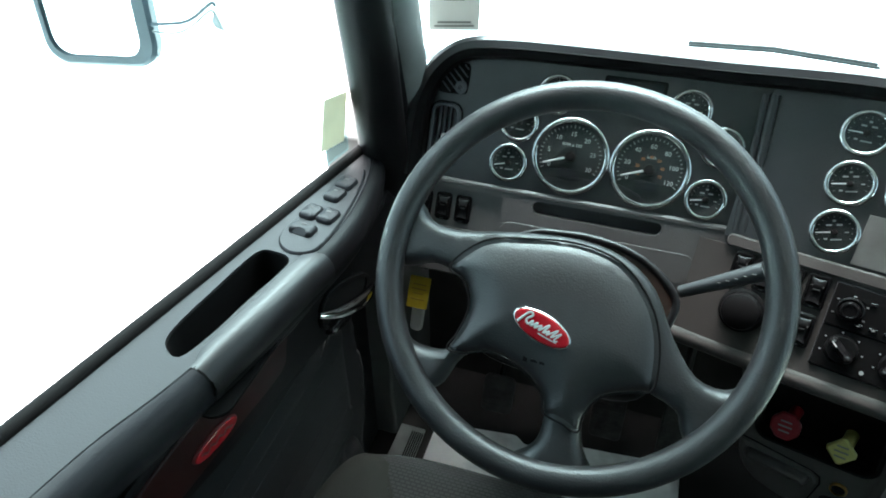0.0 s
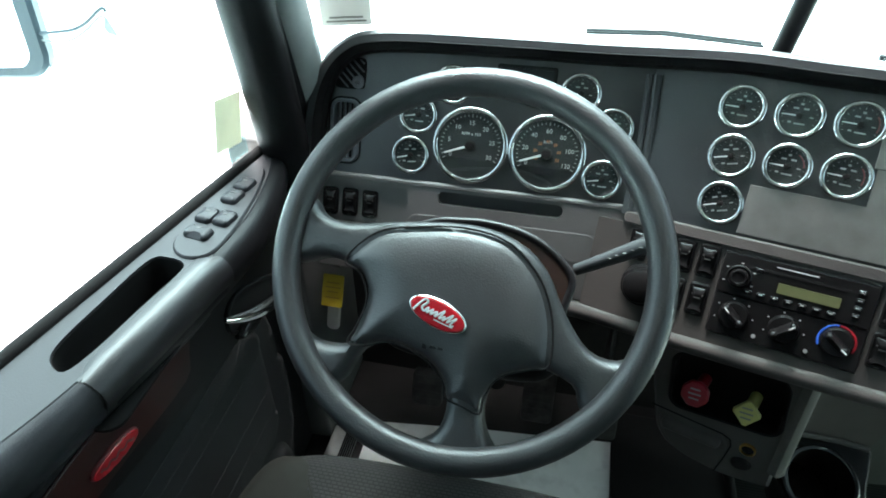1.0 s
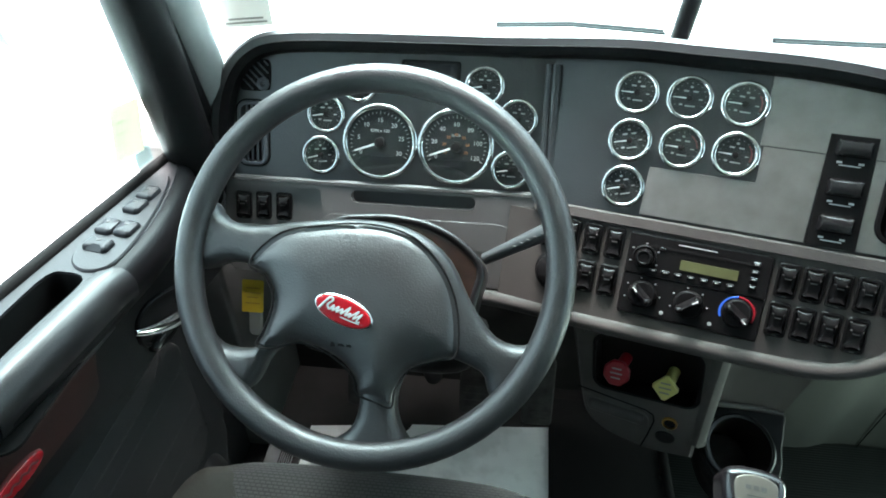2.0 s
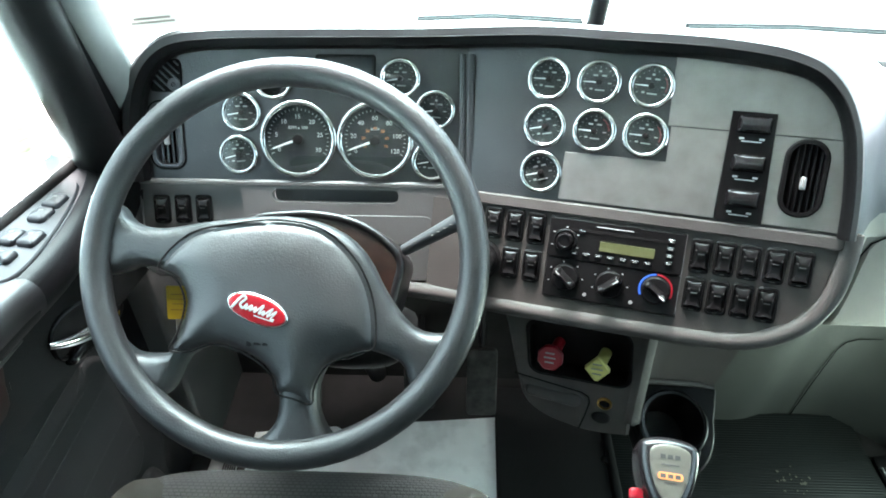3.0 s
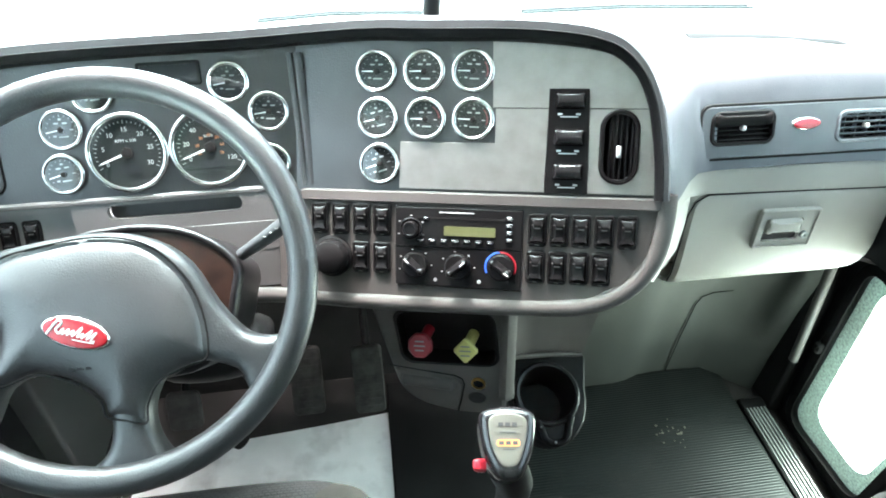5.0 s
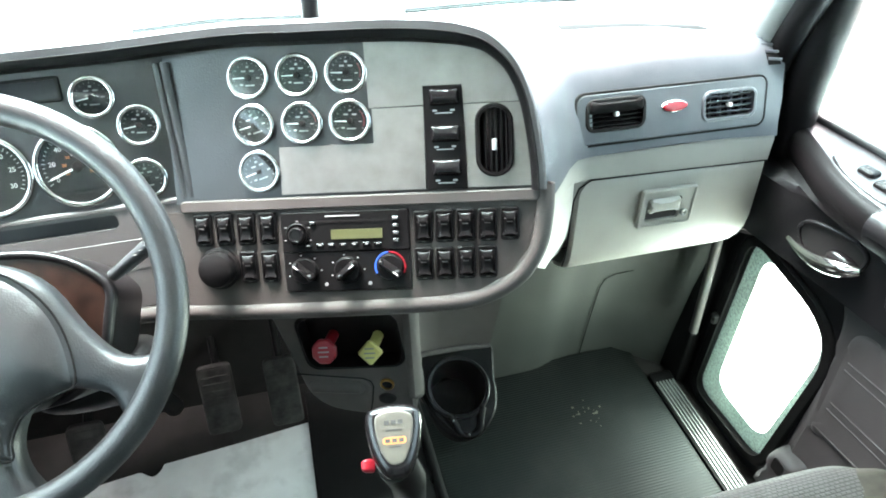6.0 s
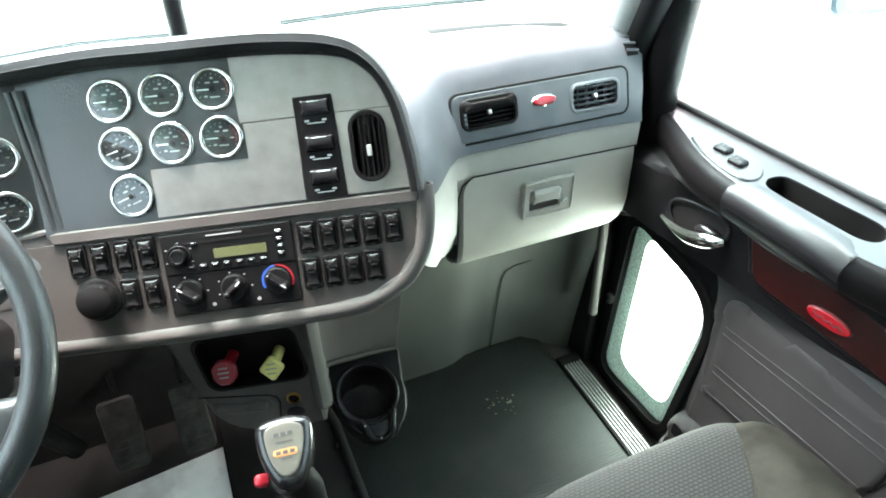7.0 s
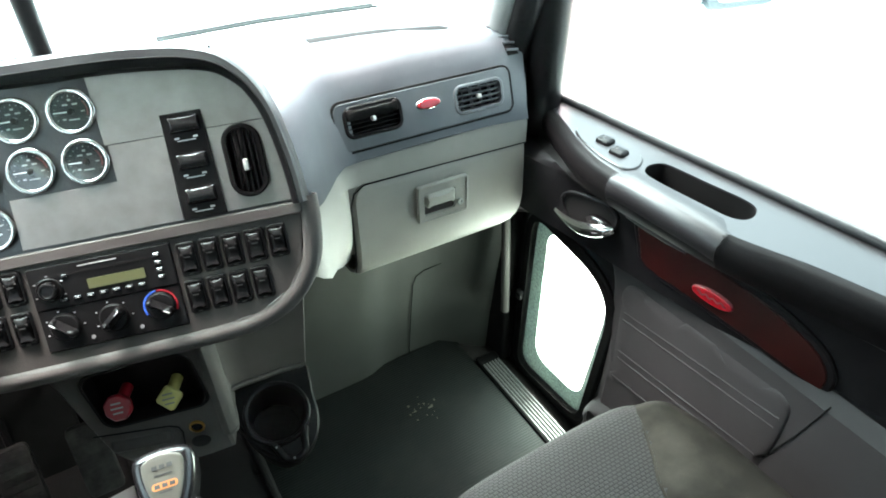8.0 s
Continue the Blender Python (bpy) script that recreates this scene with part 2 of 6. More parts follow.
def rrect(w, h, r, seg=5, cx=0.0, cy=0.0):
    """A rounded rectangle's outline, counter-clockwise."""
    r = min(r, w / 2 - 1e-5, h / 2 - 1e-5)
    pts = []
    for sx, sy, a in ((1, -1, -90), (1, 1, 0), (-1, 1, 90), (-1, -1, 180)):
        for k in range(seg + 1):
            t = radians(a + 90 * k / seg)
            pts.append((cx + sx * (w / 2 - r) + r * math.cos(t), cy + sy * (h / 2 - r) + r * math.sin(t)))
    return pts


def oval(w, h, n=32, cx=0.0, cy=0.0):
    return [(cx + w / 2 * math.cos(2 * math.pi * k / n), cy + h / 2 * math.sin(2 * math.pi * k / n)) for k in range(n)]


def curve_through(pts, per=6, closed=False):
    """Points on a smooth line through the given ones."""
    p = [Vector(q) for q in pts]
    n = len(p)
    out = []
    for i in range(n if closed else n - 1):
        a, b, c, d = (p[(i + k) % n] if closed else p[min(max(i + k, 0), n - 1)] for k in (-1, 0, 1, 2))
        for s in range(per):
            t = s / per
            out.append(0.5 * (2 * b + (c - a) * t + (2 * a - 5 * b + 4 * c - d) * t * t + (3 * b - a - 3 * c + d) * t**3))
    if not closed:
        out.append(p[-1])
    return out


def inside(p, loop):
    hit, j = False, len(loop) - 1
    for i in range(len(loop)):
        (x1, y1), (x2, y2) = loop[i][:2], loop[j][:2]
        if (y1 > p[1]) != (y2 > p[1]) and p[0] < (x2 - x1) * (p[1] - y1) / (y2 - y1) + x1:
            hit = not hit
        j = i
    return hit


def offset_loop(loop, d):
    """The loop moved inwards by d (for a counter-clockwise loop)."""
    n = len(loop)
    area = sum(loop[i][0] * loop[(i + 1) % n][1] - loop[(i + 1) % n][0] * loop[i][1] for i in range(n))
    s = 1 if area > 0 else -1
    out = []
    for i in range(n):
        a, b, c = Vector(loop[i - 1][:2]), Vector(loop[i][:2]), Vector(loop[(i + 1) % n][:2])
        t = (b - a).normalized() + (c - b).normalized()
        t = t.normalized() if t.length > 1e-6 else (b - a).normalized()
        out.append((b.x - s * t.y * d, b.y + s * t.x * d))
    return out


def plate(outline, thick, z=0.0, holes=(), bevel=0.0, bm=None, dome=0.0):
    """A flat plate with holes: its face at z, its back at z - thick, its outer edge bevelled."""
    bm = bm or bmesh.new()
    top = offset_loop(outline, bevel) if bevel else list(outline)
    loops = [top, *holes]
    pts, edges = [], []
    for lp in loops:
        k = len(pts)
        pts += [Vector(q[:2]) for q in lp]
        edges += [(k + i, k + (i + 1) % len(lp)) for i in range(len(lp))]
    vs, _, fs, *_ = delaunay_2d_cdt(pts, edges, [], 0, 1e-7)
    faces = []
    for f in fs:
        c = sum((vs[i] for i in f), Vector((0, 0))) / len(f)
        if inside(c, top) and not any(inside(c, h) for h in holes):
            faces.append(f)
    front = [bm.verts.new((v.x, v.y, z)) for v in vs]
    for f in faces:
        bm.faces.new([front[i] for i in f])
    n = len(top)
    prev = front[:n]
    if bevel:
        mid = [bm.verts.new((x, y, z - bevel)) for x, y in (q[:2] for q in outline)]
        for i in range(n):
            bm.faces.new([prev[i], prev[(i + 1) % n], mid[(i + 1) % n], mid[i]])
        prev = mid
    back = [bm.verts.new((x, y, z - thick)) for x, y in (q[:2] for q in outline)]
    for i in range(n):
        bm.faces.new([prev[i], prev[(i + 1) % n], back[(i + 1) % n], back[i]])
    k = n
    for h in holes:
        m = len(h)
        low = [bm.verts.new((q[0], q[1], z - thick)) for q in h]
        for i in range(m):
            a, b = front[k + i], front[k + (i + 1) % m]
            bm.faces.new([a, b, low[(i + 1) % m], low[i]])
        k += m
    return bm


def pillow(outline, height, radius, spacing, back=0.01, bulge=None, bm=None, z=0.0):
    """A cushion-like solid over an outline, its edge rounded; bulge(x, y) adds to the height."""
    bm = bm or bmesh.new()
    loop = [Vector(q[:2]) for q in outline]
    n = len(loop)
    arr = np.array([tuple(q) for q in loop])
    nxt = np.roll(arr, -1, 0)

    def depth(p):
        d = nxt - arr
        t = np.clip(((np.array(p) - arr) * d).sum(1) / np.maximum((d * d).sum(1), 1e-12), 0, 1)
        return float(np.sqrt((((arr + t[:, None] * d) - np.array(p)) ** 2).sum(1)).min())

    pts = list(loop)
    for ring in (0.12, 0.35, 0.7, 1.0):
        for q in offset_loop([tuple(p) for p in loop], radius * ring):
            if inside(q, arr) and depth(q) > radius * ring * 0.9:
                pts.append(Vector(q))
    lo, hi = arr.min(0), arr.max(0)
    for i, x in enumerate(np.arange(lo[0], hi[0], spacing)):
        for y in np.arange(lo[1] + (i % 2) * spacing / 2, hi[1], spacing):
            if inside((x, y), arr) and depth((x, y)) > radius * 1.15:
                pts.append(Vector((x, y)))
    vs, _, fs, *_ = delaunay_2d_cdt(pts, [(i, (i + 1) % n) for i in range(n)], [], 0, 1e-7)
    top = []
    for v in vs:
        d = min(depth(v), radius) / radius
        h = height * math.sqrt(max(0.0, 1 - (1 - d) ** 2))
        top.append(bm.verts.new((v.x, v.y, z + h + (bulge(v.x, v.y) * d if bulge else 0))))
    for f in fs:
        if inside(sum((vs[i] for i in f), Vector((0, 0))) / len(f), arr):
            bm.faces.new([top[i] for i in f])
    low = [bm.verts.new((q.x, q.y, z - back)) for q in loop]
    for i in range(n):
        bm.faces.new([top[i], top[(i + 1) % n], low[(i + 1) % n], low[i]])
    bm.faces.new(low)
    return bm


def box(w, d, h, cx=0.0, cy=0.0, cz=0.0, r=0.0, bm=None):
    """A block with rounded edges."""
    own = bmesh.new()
    bmesh.ops.create_cube(own, size=1, matrix=Matrix.Translation((cx, cy, cz)) @ Matrix.Diagonal((w, d, h, 1)))
    if r:
        bmesh.ops.bevel(own, geom=own.edges[:], offset=r, segments=3, affect="EDGES", profile=0.5)
    if bm is None:
        return own
    me = bpy.data.meshes.new("tmp")
    own.to_mesh(me)
    own.free()
    bm.from_mesh(me)
    bpy.data.meshes.remove(me)
    return bm


def lathe(profile, n=40, bm=None, m=None):
    """A body of revolution round z from (radius, z) rows."""
    bm = bm or bmesh.new()
    rings = []
    for r, z in profile:
        if r < 1e-6:
            rings.append([bm.verts.new((0, 0, z))])
        else:
            rings.append([bm.verts.new((r * math.cos(2 * math.pi * k / n), r * math.sin(2 * math.pi * k / n), z)) for k in range(n)])
    for a, b in zip(rings, rings[1:]):
        for k in range(n):
            j = (k + 1) % n
            q = [a[k % len(a)], a[j % len(a)], b[j % len(b)], b[k % len(b)]]
            q = list(dict.fromkeys(q))
            if len(q) > 2:
                bm.faces.new(q)
    if m is not None:
        bmesh.ops.transform(bm, matrix=m, verts=bm.verts)
    return bm


def tube(path, radius, n=12, closed=False, squash=1.0, bm=None, up=(0, 0, 1), caps=True):
    """A round bar along a path; radius may be a function of 0..1."""
    bm = bm or bmesh.new()
    p = [Vector(q) for q in path]
    rings = []
    for i, q in enumerate(p):
        a = p[i - 1] if (closed or i) else q
        b = p[(i + 1) % len(p)] if (closed or i < len(p) - 1) else q
        t = (b - a).normalized()
        s = t.cross(Vector(up))
        s = s.normalized() if s.length > 1e-4 else t.cross(Vector((1, 0, 0))).normalized()
        w = s.cross(t)
        r = radius(i / max(1, len(p) - 1)) if callable(radius) else radius
        rings.append([bm.verts.new(q + r * (math.cos(2 * math.pi * k / n) * s + squash * math.sin(2 * math.pi * k / n) * w)) for k in range(n)])
    last = len(rings) if closed else len(rings) - 1
    for i in range(last):
        a, b = rings[i], rings[(i + 1) % len(rings)]
        for k in range(n):
            bm.faces.new([a[k], a[(k + 1) % n], b[(k + 1) % n], b[k]])
    if caps and not closed:
        bm.faces.new(rings[0])
        bm.faces.new(rings[-1][::-1])
    return bm


def skin(rows, bm=None, thick=0.0):
    """A sheet through rows of points; thick turns it into a shell."""
    bm = bm or bmesh.new()
    vs = [[bm.verts.new(q) for q in row] for row in rows]
    for a, b in zip(vs, vs[1:]):
        for k in range(len(a) - 1):
            bm.faces.new([a[k], a[k + 1], b[k + 1], b[k]])
    if thick:
        bmesh.ops.recalc_face_normals(bm, faces=bm.faces)
        bmesh.ops.solidify(bm, geom=bm.faces[:], thickness=thick)
    return bm


def moved(bm, m):
    bmesh.ops.transform(bm, matrix=m, verts=bm.verts)
    return bm


def liner(loop, top, bottom):
    """The inner wall of an opening, from top down to bottom."""
    ring_ = [*loop, loop[0]]
    return skin([[(x, y, z) for x, y in ring_] for z in (top, bottom)], thick=0.001)


def writing(text, size, material, parent, m, depth=0.0004):
    cu = bpy.data.curves.new("text", "FONT")
    cu.body, cu.size, cu.align_x, cu.align_y, cu.extrude = text, size, "CENTER", "CENTER", depth
    cu.resolution_u = 2
    tmp = bpy.data.objects.new("text", cu)
    me = bpy.data.meshes.new_from_object(tmp)
    bpy.data.objects.remove(tmp)
    me.materials.append(material)
    ob = new("numeral", me)
    ob.parent = parent
    ob.matrix_basis = m
    return ob


def round_poly(corners, seg=6):
    """A polygon whose corners (x, y, radius) are rounded."""
    out = []
    for i, (x, y, r) in enumerate(corners):
        p = Vector((x, y))
        a = (Vector(corners[i - 1][:2]) - p).normalized()
        b = (Vector(corners[(i + 1) % len(corners)][:2]) - p).normalized()
        for k in range(seg + 1):
            t = k / seg
            out.append(tuple(p + a * r * (1 - t) ** 2 + b * r * t ** 2))
    return out


# ---- axes of the faces ----
FLOOR = -0.05
FL = frame_of((-0.113, 0.874, 0.821), (1, 0, 0), (0, 0.4226, 0.9063))
FR = frame_of((0.415, 0.792, 0.857), (0.948, -0.3083, 0.0796), (0.0815, 0.4768, 0.8752))
FP = frame_of((0.95, 0.80, 0.81), (1, 0, -0.02), (0, 0.342, 0.940))
FW = frame_of((-0.031, 0.551, 0.840), (0.9994, -0.0349, 0), (0.0238, 0.6816, 0.7314))
v5 = frame_of((0.37, 0.77, 0.46), (0.9367, -0.3502, 0), (0.0305, 0.0816, 0.9962))
FV = v5 @ Matrix.Rotation(radians(8.5), 4, "Z")

# ---- structure: floor, shell of the cab, windows ----
ground = part("ground", plate([(-400, -400), (400, -400), (400, 400), (-400, 400)], 0.2, -1.35), M["ground"], None)
tagged(ground, "pale snow-covered yard outside", "ground", kind="structure")
floor = part("floor", plate([(-0.47, -0.98), (1.24, -0.98), (1.24, 1.16), (-0.47, 1.16)], 0.05, FLOOR), M["carpet"], None)
tagged(floor, "black carpeted cab floor", "floor", kind="structure")
ceiling = part("ceiling", box(2.1, 2.0, 0.06, 0.395, 0.0, 1.78), M["ceiling"], None)
tagged(ceiling, "grey fabric headliner", "ceiling", kind="structure")
wall_back = part("wall_back", box(2.1, 0.06, 1.95, 0.395, -0.98, 0.80), M["ceiling"], None)
tagged(wall_back, "grey padded rear wall of the cab", "wall", kind="structure")
wall_front = part("wall_front", box(1.60, 0.05, 0.84, 0.395, 1.16, 0.33), M["carpet"], None)
tagged(wall_front, "dark felt-covered firewall", "wall", kind="structure")
CX = 0.395
# the left panel is pale, the right one near-black
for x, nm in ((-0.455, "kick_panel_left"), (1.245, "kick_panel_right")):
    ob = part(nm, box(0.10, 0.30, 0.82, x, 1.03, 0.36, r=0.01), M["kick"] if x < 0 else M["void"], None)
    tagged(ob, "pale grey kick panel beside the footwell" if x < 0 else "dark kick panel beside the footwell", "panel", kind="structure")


def side(x, right):
    return 2 * CX - x if right else x


def win_x(y):
    """The window line of the driver's door at a place along it."""
    return -0.404 - 0.187 * (0.805 - y)


for right in (False, True):
    # rear quarter, over the bunk side: unseen wall, shuts out light from behind
    ob = part("wall_right" if right else "wall_left", box(0.06, 0.60, 1.95, side(-0.64, right), -0.68, 0.80), M["ceiling"], None)
    tagged(ob, "unseen grey padded side wall behind the door", "wall", kind="structure")
    ob = part("panel_right" if right else "panel_left", box(0.06, 0.56, 0.88, side(-0.62, right), -0.39, 0.36), M["doorgrey"], None)
    tagged(ob, "grey side panel behind the door", "wall", kind="structure")
    # header over the door window
    ob = part("header_right" if right else "header_left", box(0.08, 1.6, 0.26, side(-0.54, right), 0.06, 1.63, r=0.01), M["pillar"], None)
    tagged(ob, "grey trim over the door window", "trim", kind="structure")
ob = part("header_front", box(1.75, 0.10, 0.26, CX, 0.84, 1.63, r=0.01), M["pillar"], None)
tagged(ob, "grey trim over the windshield", "trim", kind="structure")

# corner posts
for right in (False, True):
    post = thing("windshield_pillar", label="dark windshield pillar with a grey inner cover", category="pillar", kind="structure")
    lo, hi = Vector((side(-0.352, right), 0.945, 0.74)), Vector((side(-0.325, right), 0.64, 1.62))
    part("cover", tube([lo, lo.lerp(hi, 0.5), hi], 0.030, 14, up=(0, 1, 0), squash=1.3), M["pillar"], post)
    lo, hi = (Vector((1.205, 0.836, 0.62)), Vector((1.185, 0.79, 1.62))) if right else (Vector((-0.366, 0.853, 0.62)), Vector((-0.366, 0.699, 1.62)))
    part("door_post", tube([lo, lo.lerp(hi, 0.5), hi], 0.038, 14, up=(0, 1, 0)), M["postblack"], post)
    run = (lo, hi)
    lo, hi = Vector((side(-0.372, right), 0.925, 0.66)), Vector((side(-0.350, right), 0.62, 1.62))
    part("inner_post", tube([lo, lo.lerp(hi, 0.5), hi], 0.030, 14, up=(0, 1, 0)), M["postblack"], post)
    lo, hi = run
    a, b = lo + Vector((0.029 if right else -0.029, -0.020, 0.17)), lo.lerp(hi, 0.92) + Vector((0.029 if right else -0.029, -0.020, 0))
    part("seal", tube([a, a.lerp(b, 0.12), a.lerp(b, 0.23)], 0.0055, 10, up=(0, 1, 0)), M["rubber"], post)
    part("seal_strip", tube([a.lerp(b, 0.22), a.lerp(b, 0.5), b], 0.0075, 10, up=(0, 1, 0)), M["slate"], post, "grey strip along the window edge")

# split windshield
mid_lo, mid_hi = Vector((0.402, 1.205, 0.84)), Vector((0.402, 0.93, 1.56))
cp = thing("center_post", label="black centre post between two windshield panes", category="pillar", kind="structure")
part("bar", tube([mid_lo, mid_hi], 0.017, 12, up=(0, 1, 0)), M["black"], cp)
for right in (False, True):
    lo, hi = Vector((side(-0.37, right), 0.99, 0.84)), Vector((side(-0.35, right), 0.74, 1.56))
    bm = skin([[lo, mid_lo], [hi, mid_hi]], thick=0.004)
    w = part("windshield", bm, M["glass"], None)
    w.visible_shadow = False
    tagged(w, "clear windshield pane", "window", kind="structure")
    w = tagged(part("windshield_seal", tube([lo, mid_lo], 0.012, 8), M["seal"], None), "black rubber windshield seal", "trim", kind="structure")

# ---- dashboard ----
dash = thing("dashboard", label="dark truck dashboard with grey lower trim", category="dashboard")
left_face = [(-0.214, -0.078), (0.279, -0.078), (0.279, 0.124), (0.0, 0.126), (-0.125, 0.119), (-0.155, 0.108), (-0.183, 0.084), (-0.200, 0.053), (-0.211, 0.015)]
part("gauge_panel", moved(plate(offset_loop(left_face, -0.009), 0.012, holes=[rrect(0.046, 0.096, 0.015, 8, -0.168, -0.010)[::-1]]), FL), M["vinyl"], dash)
arc = [tuple(p[:2]) for p in curve_through([(0.02, 0.120), (0.10, 0.118), (0.150, 0.112), (0.182, 0.103), (0.215, 0.078), (0.231, 0.04), (0.240, 0.0), (0.248, -0.092)], 4)]
right_face = [(-0.262, -0.094), *[(0.248, -0.094)], *arc[::-1][1:], (-0.262, 0.117)]
vent_cut = rrect(0.046, 0.092, 0.0225, 8, 0.193, -0.0275)[::-1]
part("gauge_panel", moved(plate(offset_loop(right_face, -0.009), 0.012, holes=[vent_cut]), FR), M["vinyl"], dash)
# bare metal plates
up_arc = [p for p in arc if p[1] > 0.0235]
part("metal_plate", moved(plate([(0.022, 0.0235), (0.2335, 0.0235), *up_arc[::-1], ], 0.003, 0.003, bevel=0.0006), FR), M["alu"], dash, "bare brushed metal plate")
part("metal_plate", moved(plate([(0.026, 0.0225), (0.026, -0.0245), (-0.109, -0.0245), (-0.111, -0.091), (0.096, -0.091), (0.098, 0.0225)][::-1], 0.003, 0.003, bevel=0.0006), FR), M["alu"], dash, "bare brushed metal plate")
part("metal_plate", moved(plate([(0.152, 0.0225), (0.154, -0.091), (0.2465, -0.091), (0.236, 0.0225)], 0.003, 0.003, holes=[vent_cut], bevel=0.0006), FR), M["alu"], dash, "bare brushed metal plate")
# ridged bar between the two faces
bar = bmesh.new()
for u, r in ((0.2815, 0.0045), (0.2925, 0.0065)):
    tube([FL @ Vector((u - 0.003, -0.078, 0.013)), FL @ Vector((u - 0.006, 0.112, 0.006))], r, 10, bm=bar, up=(0, 1, 0))
part("divider", bar, M["hood"], dash)

# hood lip round both faces
lip = [(-0.218, -0.078), (-0.2185, -0.03), (-0.2165, 0.015), (-0.2085, 0.055), (-0.193, 0.088), (-0.169, 0.113), (-0.134, 0.1285), (-0.06, 0.1355), (0.10, 0.1385), (0.22, 0.1395)]
lipr = [(-0.17, 0.134), (-0.06, 0.132), (0.05, 0.130), (0.121, 0.124), (0.160, 0.116), (0.192, 0.102), (0.220, 0.073), (0.238, 0.035), (0.2475, -0.01), (0.2530, -0.055), (0.2550, -0.096)]
path = curve_through([FL @ Vector((u, v, 0)) for u, v in lip] + [FR @ Vector((u, v, 0)) for u, v in lipr], 4)
nl, nr = FL.to_3x3().col[2], FR.to_3x3().col[2]
section = [(-0.010, -0.002), (-0.011, 0.010), (-0.009, 0.019), (-0.003, 0.025), (0.005, 0.025), (0.010, 0.020), (0.013, 0.010), (0.014, -0.01), (0.016, -0.05), (0.018, -0.10)]
rows = []
for i, q in enumerate(path):
    f = min(1.0, max(0.0, (i / (len(path) - 1) - 0.42) / 0.14))
    n = nl.lerp(nr, f).normalized()
    t = (path[min(i + 1, len(path) - 1)] - path[max(i - 1, 0)]).normalized()
    w = n.cross(t).normalized()
    slim = 1.0 - 0.45 * min(1.0, max(0.0, (i / (len(path) - 1) - 0.72) / 0.12))
    wide = 1.7 - 0.7 * min(1.0, max(0.0, (i / (len(path) - 1) - 0.66) / 0.14))
    rows.append([q + (a * slim if a > 0 else a * wide) * w + b * n for a, b in section])
# the lip's inner half is split off in black to paint its shade
part("hood", skin([r[3:] for r in rows], thick=0.002), M["hood"], dash)
part("hood_lining", skin([r[:4] for r in rows], thick=0.002), M["postblack"], dash, "inner edge of the hood, blackened for the shade under the lip")

# grey trim under the left face, with its slot and switch bay
slot = rrect(0.193, 0.020, 0.009, 5, 0.085, -0.098)
bay = rrect(0.158, 0.064, 0.006, 3, -0.1378, -0.1225)
lower = [(-0.245, -0.079), (-0.245, -0.20), (-0.20, -0.232), (0.335, -0.232), (0.325, -0.15), (0.305, -0.079)][::-1]
part("lower_trim", moved(plate(lower, 0.012, 0.004, holes=[slot[::-1], bay[::-1]], bevel=0.003), FL), M["lit_grey"], dash)
bm = bmesh.new()
plate(rrect(0.199, 0.026, 0.01, 5, 0.085, -0.098), 0.006, -0.022, bm=bm)
part("slot_liner", moved(bm, FL), M["hood"], dash)
part("switch_bay", moved(plate(rrect(0.162, 0.068, 0.006, 3, -0.1378, -0.1225), 0.006, -0.0025), FL), M["lit_grey"], dash)
part("trim_ridge", moved(plate(rrect(0.30, 0.05, 0.02, 5, 0.09, -0.150), 0.006, 0.0046, bevel=0.003), FL), M["lit_grey"], dash)
part("side_trim", moved(plate(rrect(0.50, 0.010, 0.004, 3, 0.02, -0.080), 0.006, 0.0055, bevel=0.003), FL), M["lit_grey"], dash)

# right lower panel: ledge, switch panel, rounded surround
part("ledge", moved(plate(rrect(0.515, 0.017, 0.006, 4, -0.004, -0.1035), 0.02, 0.007, bevel=0.002), FR), M["grey"], dash)
rad_out = [(-0.298, -0.112), (-0.298, -0.252), (-0.13, -0.252), (0.10, -0.246), (0.165, -0.238), (0.21, -0.214), (0.238, -0.176), (0.250, -0.112)]
radio_hole = rrect(0.186, 0.118, 0.002, 2, -0.0235, -0.175)
part("switch_panel", moved(plate(rad_out, 0.012, 0.002, holes=[radio_hole[::-1]]), FR), M["panelgrey"], dash)
sur = curve_through([FR.inverted() @ Vector(p) for p in ((-0.12, 0.770, 0.603), (-0.02, 0.768, 0.604), (0.07, 0.762, 0.606))] + [(-0.262, -0.262, -0.002), (-0.13, -0.263, 0.0), (0.10, -0.258, 0.0), (0.172, -0.248, 0.0), (0.222, -0.220, 0.0), (0.250, -0.178, 0.0), (0.260, -0.13, 0.0), (0.262, -0.09, 0.0)], 5)
ssec = [(-0.013, 0.000), (-0.0115, 0.0045), (-0.007, 0.0075), (0.001, 0.0080), (0.008, 0.005), (0.0125, -0.003), (0.014, -0.02), (0.006, -0.05), (-0.01, -0.09)]
rows = []
for i, q in enumerate(sur):
    t = (sur[min(i + 1, len(sur) - 1)] - sur[max(i - 1, 0)]).normalized()
    w = t.cross(Vector((0, 0, 1))).normalized()
    rows.append([FR @ (q + a * w + Vector((0, 0, b))) for a, b in ssec])
part("surround", skin(rows, thick=0.002), M["grey"], dash)
# underside over the pedals
part("underside", skin([[FL @ Vector((-0.245, -0.215, 0)), FL @ Vector((0.32, -0.215, 0)), FR @ Vector((-0.05, -0.27, -0.02)), FR @ Vector((0.2, -0.25, -0.02))],
                        [Vector((-0.36, 1.10, 0.58)), Vector((0.21, 1.10, 0.58)), Vector((0.42, 1.10, 0.58)), Vector((0.70, 1.10, 0.58))]], thick=0.004), M["hood"], dash)


